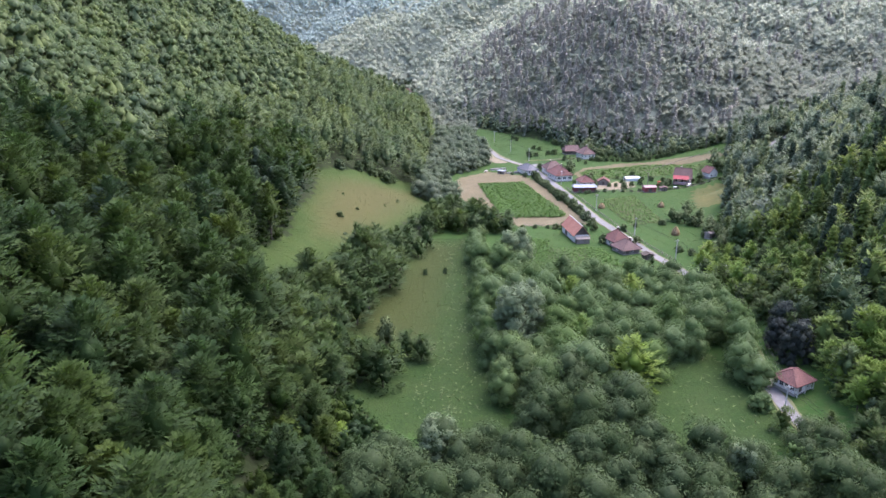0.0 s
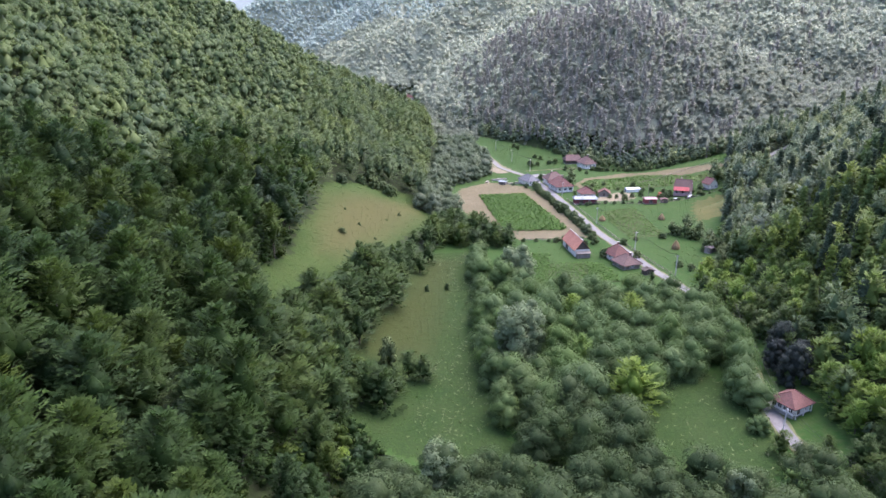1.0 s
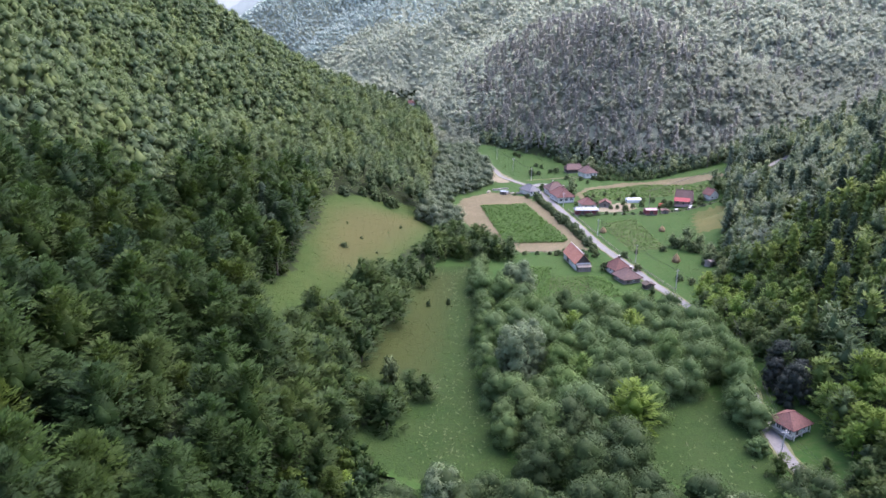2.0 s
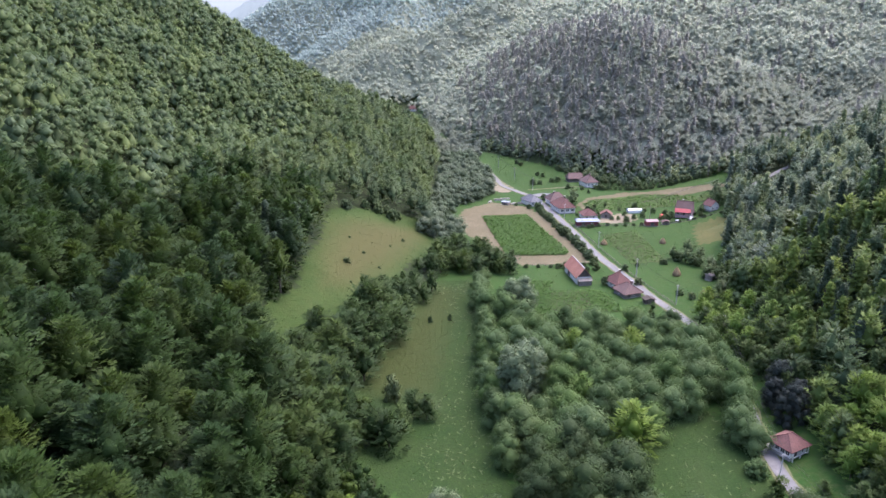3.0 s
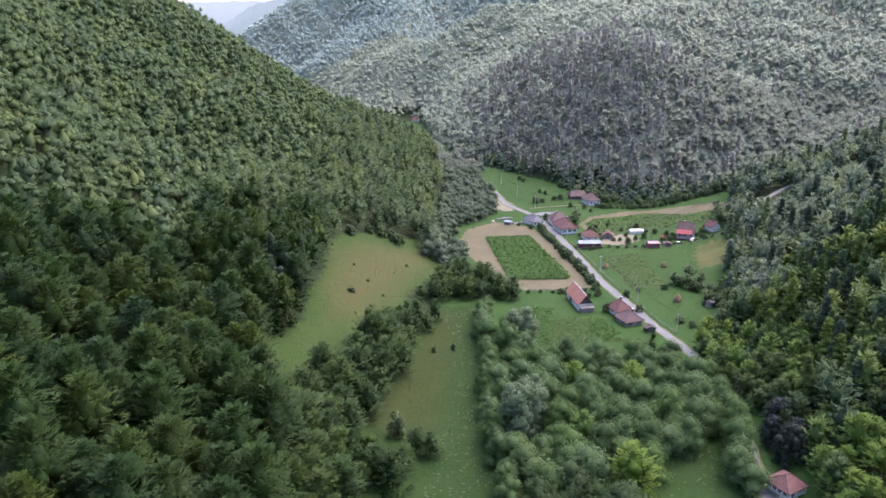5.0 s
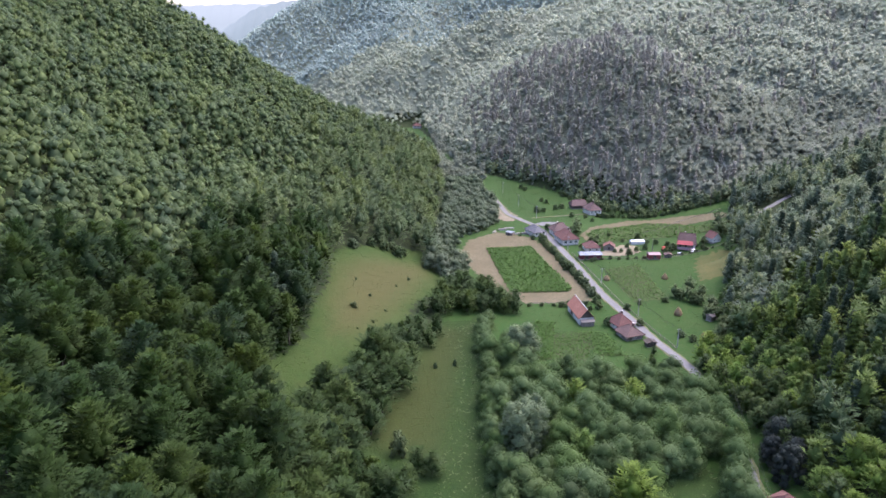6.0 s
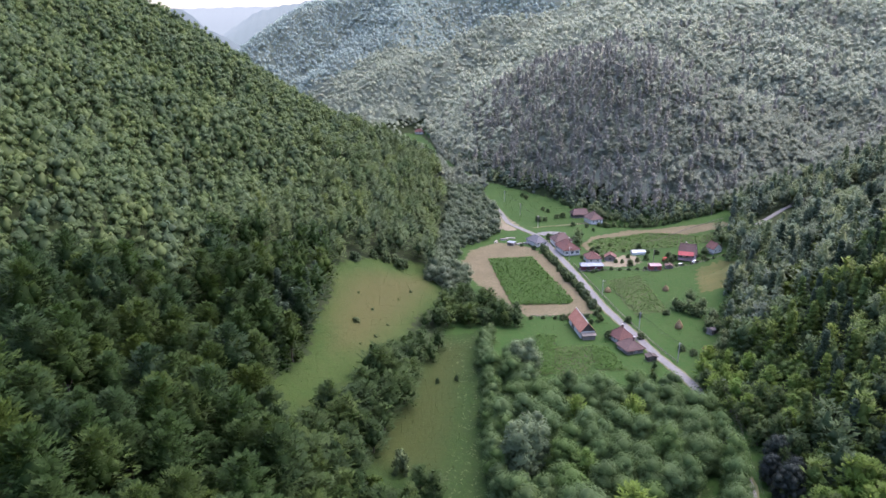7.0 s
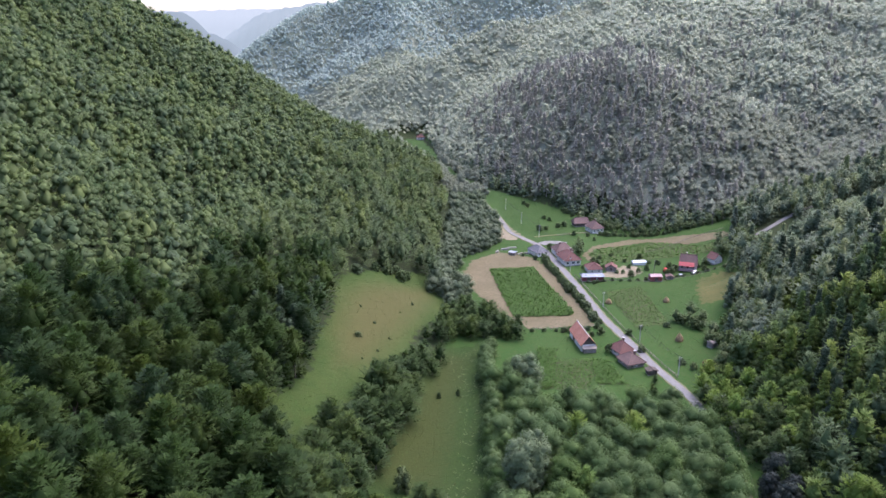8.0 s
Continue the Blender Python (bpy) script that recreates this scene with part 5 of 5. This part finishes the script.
def house(name, label, corner, turn, w, l, eaves, ridge, wall_mat, roof_mat, hip=None, openings=(), chimney=None, over=0.45, category="house", gable_mat=None, plinth=0.35, cap_mat=None):
    """A building: front wall along its own x from the corner, depth along y; turn in degrees."""
    x, y = corner
    c, s = math.cos(radians(turn)), math.sin(radians(turn))
    foot = [float(height(x + c * u - s * v, y + s * u + c * v)) for u, v in ((0, 0), (w, 0), (0, l), (w, l))]
    root = new(name)
    root.matrix_basis = pose(x, y, max(foot) * 0.6 + min(foot) * 0.4, 0, 0, turn)
    deep = max(foot) - min(foot) + 0.5
    t = 0.3
    walls = boxes((0, w, 0, t, 0, eaves), (0, w, l - t, l, 0, eaves), (0, t, t, l - t, 0, eaves), (w - t, w, t, l - t, 0, eaves))
    part("wall", walls, wall_mat, root)
    if hip is None:
        for yy in (0.004, l - t):
            g = solid([(0, yy, eaves), (w, yy, eaves), (w / 2, yy, ridge), (0, yy + t - 0.004, eaves), (w, yy + t - 0.004, eaves), (w / 2, yy + t - 0.004, ridge)], [(0, 1, 2), (5, 4, 3), (0, 3, 4, 1), (1, 4, 5, 2), (2, 5, 3, 0)])
            part("gable", g, gable_mat or wall_mat, root)
        roof = part("roof", prism_roof(w, l, eaves, ridge, over, over * 0.8), roof_mat, root)
        caps = bmesh.new()
        bar(caps, (w / 2, -over * 0.8, ridge + 0.2), (w / 2, l + over * 0.8, ridge + 0.2), 0.11)
        part("ridge_cap", caps, cap_mat or roof_mat, roof)
    else:
        r, caps = hip_roof(w, l, eaves, ridge, over, hip)
        roof = part("roof", r, roof_mat, root)
        part("ridge_cap", caps, cap_mat or roof_mat, roof)
    part("plinth", boxes((-0.06, w + 0.06, -0.06, l + 0.06, -deep, plinth)), STONE, root)
    for side, at, z, wide, high, door in openings:
        window(root, side, w, l, at, z, wide, high, door)
    if chimney:
        cx, cy, top = chimney
        ch = part("chimney", boxes((cx - 0.3, cx + 0.3, cy - 0.3, cy + 0.3, eaves, top)), TILE_BROWN, root)
        part("chimney_cap", boxes((cx - 0.4, cx + 0.4, cy - 0.4, cy + 0.4, top, top + 0.12)), CONCRETE, ch)
    return tagged(root, label, category)


def row_of(side, n, length, z=1.0, wide=0.9, high=1.2):
    return [(side, length * (i + 0.5) / n, z, wide, high, False) for i in range(n)]


barn = house("barn", "white barn with orange tile roof and dark boarded gable", (47.5, 236), 8, 5.4, 14.5, 3.0, 6.2, WHITEWASH, TILE_ORANGE, gable_mat=DARK_BOARD, category="barn", cap_mat=CONCRETE,
             openings=[("left", 5.0, 0.1, 2.6, 2.6, True), ("left", 10.5, 1.2, 0.8, 0.8, False)])
part("lean_to", boxes((0.4, 5.2, -1.6, -0.06, 0, 1.9)), GREY_BOARD, barn, "grey boarded lean-to")
part("lean_to_roof", solid([(0.1, -1.9, 1.85), (5.5, -1.9, 1.85), (5.5, -0.02, 2.4), (0.1, -0.02, 2.4), (0.1, -1.9, 1.97), (5.5, -1.9, 1.97), (5.5, -0.02, 2.52), (0.1, -0.02, 2.52)],
                           [(3, 2, 1, 0), (4, 5, 6, 7), (0, 1, 5, 4), (1, 2, 6, 5), (2, 3, 7, 6), (3, 0, 4, 7)]), GREY_BOARD, barn)
house("farmhouse", "small white house with red hipped tile roof by the road", (60.8, 230.3), 22, 6.0, 6.6, 2.7, 5.6, WHITEWASH, TILE_RED, hip=2.6, over=0.6,
      openings=row_of("left", 3, 6.6) + [("back", 2.0, 1, 0.9, 1.1, False)], chimney=(4.2, 4.6, 6.0))
house("outbuilding", "low outbuilding with old brown tile roof", (61.8, 222.3), 20, 6.6, 6.6, 2.2, 4.6, GREY_BOARD, TILE_BROWN, hip=2.4, over=0.7, category="outbuilding",
      openings=[("front", 1.6, 0.1, 1.0, 1.9, True), ("front", 3.6, 0.9, 0.8, 0.8, False), ("left", 3, 0.9, 0.8, 0.8, False)], chimney=(4.8, 3.6, 4.9))
house("shed", "small dark wooden shed with flat roof", (67.8, 217.5), 10, 3.2, 2.4, 1.7, 2.1, DARK_BOARD, DARK_BOARD, category="shed", openings=[("front", 1.6, 0.1, 1.2, 1.4, True)], plinth=0.1)
house("roadside_house", "small white house with grey sheet roof beside the road", (43.6, 347.5), 27, 6.6, 9.5, 2.7, 5.2, WHITEWASH, SLATE, hip=2.8, over=0.5, openings=row_of("front", 3, 6.6) + row_of("right", 3, 9.5))
house("long_house", "white house with weathered red tile roof", (56.2, 332.8), 14, 8.4, 11.5, 3.4, 6.7, WHITEWASH, TILE_RED, hip=3.0, over=0.6,
      openings=row_of("front", 3, 8.4, 1.2, 1.5, 1.1) + row_of("left", 4, 11.5, 1.2, 1.0, 1.3), chimney=(5.6, 7.5, 7.2))
house("rear_house", "white house with brown tile roof behind the long house", (54.0, 348.4), 12, 9.0, 8.5, 3.3, 6.5, WHITEWASH, TILE_BROWN, hip=3.2, over=0.6, openings=row_of("left", 3, 8.5, 1.1), chimney=(3, 4, 7.0))
house("cottage", "small house with reddish brown tile roof", (66.0, 321.5), 6, 6.8, 7.0, 2.5, 4.9, WHITEWASH, TILE_RED, hip=2.6, over=0.5, openings=row_of("front", 2, 6.8, 0.9, 0.8, 0.9))
house("byre", "maroon boarded byre with pale metal roof", (61.0, 310.6), 2, 10.2, 4.2, 2.6, 3.5, MAROON, TIN, hip=0.2, over=0.5, category="barn", openings=[("front", 3, 0.1, 1.6, 2.0, True), ("front", 7, 1.0, 0.8, 0.7, False)])
house("hut", "small hut with reddish roof in the yard", (75.2, 325.8), -14, 5.2, 4.2, 2.0, 3.5, GREY_BOARD, TILE_RED, category="shed", openings=[("front", 2.6, 0.1, 1.0, 1.7, True)])
house("far_house", "white house with brown hipped roof below the wood", (81.6, 394), 18, 7.4, 9.0, 3.4, 6.6, WHITEWASH, TILE_BROWN, hip=3.0, over=0.6, openings=row_of("front", 3, 7.4, 1.2) + row_of("left", 3, 9.0, 1.2), chimney=(5, 6, 7.2))
house("far_barn", "long barn with brown tile roof below the wood", (73.6, 409.0), 8, 9.4, 6.4, 2.6, 5.2, DARK_BOARD, TILE_BROWN, hip=0.8, over=0.6, category="barn", openings=[("front", 4, 0.1, 2.2, 2.2, True)])
house("red_shed", "bright red boarded shed with faded pink roof", (93.7, 310.4), 2, 5.4, 4.0, 2.5, 3.1, RED_BOARD, TIN_PINK, hip=0.15, over=0.25, category="shed", openings=[("front", 2.6, 0.1, 1.4, 1.9, True)])
house("low_shed", "low brown shed beside the red shed", (102.2, 313.4), -4, 3.0, 2.6, 1.5, 2.0, GREY_BOARD, TILE_BROWN, category="shed", openings=[("front", 1.4, 0.1, 0.9, 1.2, True)], plinth=0.1)
pink = house("pink_house", "pinkish white house with mauve-brown attic roof", (111.6, 325.4), -20, 8.2, 7.6, 2.8, 7.0, PINK_WHITE, TILE_BROWN, hip=0.3, over=0.4, openings=row_of("front", 3, 8.2, 0.9) + row_of("right", 2, 7.6, 0.9) + [("right", 3.8, 4.2, 1.0, 1.1, False)], chimney=(3.0, 4.8, 7.4))
part("porch_roof", solid([(-0.2, -2.4, 2.5), (7.0, -2.4, 2.5), (7.0, 0.6, 3.7), (-0.2, 0.6, 3.7), (-0.2, -2.4, 2.65), (7.0, -2.4, 2.65), (7.0, 0.6, 3.85), (-0.2, 0.6, 3.85)],
                         [(3, 2, 1, 0), (4, 5, 6, 7), (0, 1, 5, 4), (1, 2, 6, 5), (2, 3, 7, 6), (3, 0, 4, 7)]), TILE_SCARLET, pink, "red sheet porch roof")
part("porch_wall", boxes((0, 0.25, -2.1, 0, 0, 2.45), (6.6, 6.85, -2.1, 0, 0, 2.45), (0, 6.85, -2.2, -2.0, 0, 1.0)), PINK, pink)
house("garden_house", "small white house with red roof beside trees", (128.6, 325.2), 20, 5.0, 5.4, 2.6, 4.9, WHITEWASH, TILE_RED, openings=row_of("front", 2, 5.0, 0.9, 0.7, 0.9))
house("greenhouse", "low white sheeted greenhouse", (91.3, 335.2), 4, 7.0, 3.2, 1.5, 2.2, WHITE_SHEET, WHITE_SHEET, hip=0.2, over=0.15, category="greenhouse", openings=[("left", 1.6, 0.1, 0.9, 1.3, True)], plinth=0.08)
house("valley_house", "far white house with red roof at the valley's end", (-43, 766), 10, 9, 7, 2.8, 5.6, WHITEWASH, TILE_RED, hip=3.0, over=0.6, openings=row_of("front", 3, 10))
near = house("verandah_house", "small house with weathered red hipped roof by the road", (74.0, 127.2), 28, 5.4, 5.2, 2.7, 4.6, WHITEWASH, TILE_RED, hip=2.1, over=0.7,
             openings=row_of("left", 4, 5.2, 0.9, 0.85, 1.2) + [("front", 1.6, 0.4, 0.9, 1.9, True), ("front", 3.8, 0.9, 0.9, 1.1, False)])
for px in (0.2, 2.7, 5.2):
    part("verandah_post", boxes((px - 0.08, px + 0.08, -0.62, -0.46, -0.4, 2.4)), WHITEWASH, near)
part("verandah_rail", boxes((0.2, 5.2, -0.6, -0.5, 0.75, 0.87)), WHITEWASH, near)
house("timber_shack", "small grey shack with pale sheet roof by the timber", (28.6, 352.8), -30, 3.6, 3.0, 1.6, 2.0, GREY_BOARD, TIN, hip=0.15, over=0.2, category="shed", plinth=0.1, openings=[("front", 1.8, 0.1, 0.9, 1.3, True)])
house("field_shack", "weathered open shack at the meadow's edge", (96.5, 236.0), 30, 3.4, 2.6, 1.8, 2.3, GREY_BOARD, GREY_BOARD, hip=0.15, over=0.2, category="shed", plinth=0.1, openings=[("front", 1.7, 0.1, 1.4, 1.5, True)])


def haystack(x, y, wide, tall):
    bm = bmesh.new()
    rings, sides = 9, 14
    profile = [(0.86, -0.1), (0.98, 0.12), (1.0, 0.28), (0.93, 0.42), (0.78, 0.58), (0.57, 0.74), (0.34, 0.88), (0.14, 0.98), (0.04, 1.03)]
    grid = [[bm.verts.new((math.cos(6.283 * j / sides) * wide / 2 * r * (1 + rng.uniform(-0.07, 0.07)), math.sin(6.283 * j / sides) * wide / 2 * r * (1 + rng.uniform(-0.07, 0.07)), h * tall)) for j in range(sides)] for r, h in profile]
    for i in range(rings - 1):
        for j in range(sides):
            bm.faces.new((grid[i][j], grid[i][(j + 1) % sides], grid[i + 1][(j + 1) % sides], grid[i + 1][j]))
    bm.faces.new(grid[-1])
    root = new("haystack")
    root.location = (x, y, float(height(x, y)))
    part("hay", bm, HAY, root)
    pole = bmesh.new()
    bar(pole, (0, 0, tall * 0.9), (0.05, 0.03, tall * 1.16), 0.05)
    part("centre_pole", pole, GREY_BOARD, root)
    return tagged(root, "brown conical haystack on a centre pole", "haystack", "haystacks in the meadow")


for x, y, w, h in ((87, 245, 3.0, 3.4), (93.4, 284.3, 2.8, 2.6), (67.8, 283.8, 3.0, 2.4), (90, 224.8, 2.0, 1.9)):
    haystack(x, y, w, h)


def utility_pole(x, y, tall, turn, lean, material, label):
    v, t = [], []
    root = new("utility_pole")
    root.matrix_basis = pose(x, y, float(height(x, y)), lean, 0, turn)
    bm = bmesh.new()
    bmesh.ops.create_cone(bm, cap_ends=True, segments=8, radius1=0.17, radius2=0.11, depth=tall + 0.6, matrix=Matrix.Translation((0, 0, tall / 2 - 0.3)))
    part("post", bm, material, root)
    part("crossarm", boxes((-0.75, 0.75, -0.06, 0.06, tall - 0.55, tall - 0.43)), material, root)
    for u in (-0.65, 0.65, 0.25):
        i = bmesh.new()
        bmesh.ops.create_cone(i, cap_ends=True, segments=6, radius1=0.05, radius2=0.03, depth=0.16, matrix=Matrix.Translation((u, 0, tall - 0.35)))
        part("insulator", i, WHITE_SHEET, root)
    return tagged(root, label, "utility pole", "utility poles along the road")


POLES = [(76, 84, 7.5, 10), (68.6, 120.5, 7.2, -5), (83, 190, 7.6, 10), (78.3, 217.8, 7.2, 15), (71.7, 245, 7.2, 12), (64.6, 279.6, 7.2, 8), (57.5, 326, 7.2, 8), (48.9, 386, 7.5, 25), (41.3, 416, 7.5, 10), (34, 453, 7.5, 10)]
for x, y, tall, turn in POLES:
    utility_pole(x, y, tall, turn, 2.0 if y < 130 else 0.0, CONCRETE, "pale concrete utility pole beside the road")
for x, y, tall in ((98, 321, 7.5), (123.4, 391, 7.0), (147.7, 383, 7.0)):
    utility_pole(x, y, tall, -70, 0.0, GREY_BOARD, "wooden utility pole near the farm")
for (x0, y0, h0, _), (x1, y1, h1, _) in zip(POLES, POLES[1:]):
    a, b = Vector((x0, y0, float(height(x0, y0)) + h0 - 0.3)), Vector((x1, y1, float(height(x1, y1)) + h1 - 0.3))
    side = Vector((b.y - a.y, a.x - b.x, 0)).normalized()
    root = tagged(new("power_line"), "thin dark overhead wires between poles", "power line", "overhead wires")
    root.location = a
    for o in (-0.65, 0.25, 0.65):
        bm = bmesh.new()
        rings = []
        for i in range(13):
            u = i / 12
            p = (b - a) * u + side * o + Vector((0, 0, -4 * 0.9 * u * (1 - u)))
            rings.append([bm.verts.new(p + side * (0.022 * math.cos(q)) + Vector((0, 0, 0.022 * math.sin(q)))) for q in (0.0, 2.094, 4.189)])
        for one, two in zip(rings, rings[1:]):
            for j in range(3):
                bm.faces.new((one[j], one[(j + 1) % 3], two[(j + 1) % 3], two[j]))
        bm.faces.new(rings[0][::-1]), bm.faces.new(rings[-1])
        part("wire", bm, WIRE, root)


def fence(pts, label, gap=2.4, tall=1.15):
    line = smooth_line(pts, gap)
    root = tagged(new("fence"), label, "fence", "field fences")
    post = boxes((-0.06, 0.06, -0.06, 0.06, -0.3, tall))
    me = bpy.data.meshes.new("post")
    post.to_mesh(me), post.free()
    me.materials.append(GREY_BOARD)
    rails = bmesh.new()
    spots = [Vector((p.x, p.y, float(height(p.x, p.y)))) for p in line]
    for i, p in enumerate(spots):
        part("post", me, None, root).location = p
        if i:
            for h in (tall * 0.45, tall * 0.85):
                bar(rails, spots[i - 1] + Vector((0, 0, h)), p + Vector((0, 0, h)), 0.035)
    part("rail", rails, GREY_BOARD, root)


fence([(58.6, 319), (61.6, 300), (64.6, 280), (68.2, 257), (73, 234), (77.5, 216)], "weathered wooden fence along the road")
fence([(62, 309), (80, 311), (93, 309.5), (108, 314), (122, 318), (134, 322)], "weathered wooden fence below the farm")
fence([(31, 256), (44, 256.5), (58, 259.5)], "weathered wooden fence behind the barn")
fence([(60, 388.5), (74, 393.5), (80, 393)], "weathered fence along the orchard path")
fence([(103, 355), (125, 366), (150, 373)], "weathered stakes along the garden rows")


def timber_pile(x, y, turn, n, long):
    root = tagged(new("timber_pile"), "pile of pale sawn timber on the ground", "timber pile", "timber piles by the sheds")
    root.matrix_basis = pose(x, y, float(height(x, y)), 0, 0, turn)
    for i in range(n):
        row, col = i // 4, i % 4
        part("beam", boxes((rng.uniform(-0.3, 0), long + rng.uniform(-0.4, 0.3), col * 0.34, col * 0.34 + 0.28, row * 0.3 - 0.05, row * 0.3 + 0.24)), GREY_BOARD if i % 3 else CONCRETE, root)


for args in ((25.5, 361, 10, 12, 4.0), (34, 353, 25, 8, 3.2), (37.5, 354, -10, 12, 2.6), (29, 364, 5, 8, 5.0), (23, 357, 70, 8, 3.0), (92, 313, 15, 8, 2.8)):
    timber_pile(*args)


def tractor(x, y, turn):
    root = tagged(new("tractor"), "red farm tractor parked in the yard", "tractor")
    root.matrix_basis = pose(x, y, float(height(x, y)) + 0.05, 0, 0, turn)
    part("bonnet", boxes((-0.4, 0.4, 0.3, 2.1, 0.75, 1.4)), RED_PAINT, root)
    part("chassis", boxes((-0.3, 0.3, -1.0, 2.0, 0.5, 0.78)), WIRE, root)
    cab = part("cab", boxes((-0.65, 0.65, -1.1, 0.3, 0.8, 1.5), (-0.65, -0.57, -1.1, -1.0, 1.5, 2.3), (0.57, 0.65, -1.1, -1.0, 1.5, 2.3), (-0.65, -0.57, 0.2, 0.3, 1.5, 2.3), (0.57, 0.65, 0.2, 0.3, 1.5, 2.3)), RED_PAINT, root)
    part("cab_roof", boxes((-0.75, 0.75, -1.2, 0.4, 2.3, 2.42)), RED_PAINT, cab)
    part("exhaust", boxes((-0.25, -0.17, 1.2, 1.28, 1.4, 2.2)), WIRE, root)
    for wx, wy, r, wd in ((-0.8, -0.6, 0.72, 0.36), (0.8, -0.6, 0.72, 0.36), (-0.65, 1.6, 0.42, 0.24), (0.65, 1.6, 0.42, 0.24)):
        m = Matrix.Translation((wx, wy, r - 0.05)) @ Matrix.Rotation(math.pi / 2, 4, "Y")
        tyre, rim = bmesh.new(), bmesh.new()
        bmesh.ops.create_cone(tyre, cap_ends=True, segments=18, radius1=r, radius2=r, depth=wd, matrix=m)
        bmesh.ops.create_cone(rim, cap_ends=True, segments=12, radius1=r * 0.55, radius2=r * 0.55, depth=wd + 0.04, matrix=m)
        wheel = part("wheel", tyre, RUBBER, root)
        part("rim", rim, RED_PAINT, wheel)


tractor(104.7, 323.5, -65)
for x, y, a in ((110.3, 317.5, 10), (117.8, 320, 30), (116.2, 318.2, -20), (84.8, 391.5, 0)):
    crate = tagged(new("white_crate"), "white covered crate on the grass of the farmyard", "crate", "white crates in the yard")
    crate.matrix_basis = pose(x, y, float(height(x, y)), 0, 0, a)
    part("case", boxes((-0.8, 0.8, -0.5, 0.5, -0.1, 0.85)), GREY_BOARD, crate)
    part("lid", boxes((-0.95, 0.95, -0.62, 0.62, 0.85, 0.97)), WHITE_SHEET, crate)


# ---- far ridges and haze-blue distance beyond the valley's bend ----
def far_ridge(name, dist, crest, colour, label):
    """A plain far ridge, its haze given as glowing colour: a bank of land with an uneven crest, too distant to shift.
    """
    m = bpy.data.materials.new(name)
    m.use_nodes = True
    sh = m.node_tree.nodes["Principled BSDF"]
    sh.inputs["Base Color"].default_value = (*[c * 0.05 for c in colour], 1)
    # emission stands in for haze between here and the ridge
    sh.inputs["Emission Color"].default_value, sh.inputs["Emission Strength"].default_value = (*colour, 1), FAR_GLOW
    sh.inputs["Roughness"].default_value = 1.0
    xs = np.linspace(crest[0][0], crest[-1][0], 160)
    zs = np.interp(xs, [c[0] for c in crest], [c[1] for c in crest]) + 2.5 * np.sin(xs / 17) + 1.5 * np.sin(xs / 6.1 + 1)
    rows = ((0, -60.0), (60, 0.55), (140, 1.0), (320, 0.5))
    verts = [(x, dist + dy, -60 if k < 0 else z * k) for dy, k in rows for x, z in zip(xs, zs)]
    tris, n = [], len(xs)
    for r in range(len(rows) - 1):
        for i in range(n - 1):
            a = r * n + i
            tris += [(a, a + 1, a + n + 1), (a, a + n + 1, a + n)]
    tagged(new(name, fast_mesh(name, np.array(verts), np.array(tris), m, smooth=True)), label, "backdrop", kind="structure")


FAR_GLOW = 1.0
far_ridge("backdrop_near_ridge", 1780, [(-1400, 190), (-860, 180), (-787, 171), (-743, 172), (-701, 154), (-665, 120), (-635, 106), (-606, 89), (-540, 30), (-500, 0)], (0.073, 0.097, 0.104), "distant wooded ridge, its blue-grey haze a painted glow")
far_ridge("backdrop_right_ridge", 2450, [(-1000, 0), (-880, 60), (-820, 110), (-772, 142), (-689, 184), (-528, 212), (-300, 230)], (0.104, 0.133, 0.140), "distant ridge, its pale blue haze a painted glow")
far_ridge("backdrop_last_ridge", 4050, [(-2600, 240), (-2000, 246), (-1600, 238), (-1200, 247), (-600, 244), (0, 250)], (0.147, 0.176, 0.186), "faint farthest ridge under the sky, glowing pale for haze")
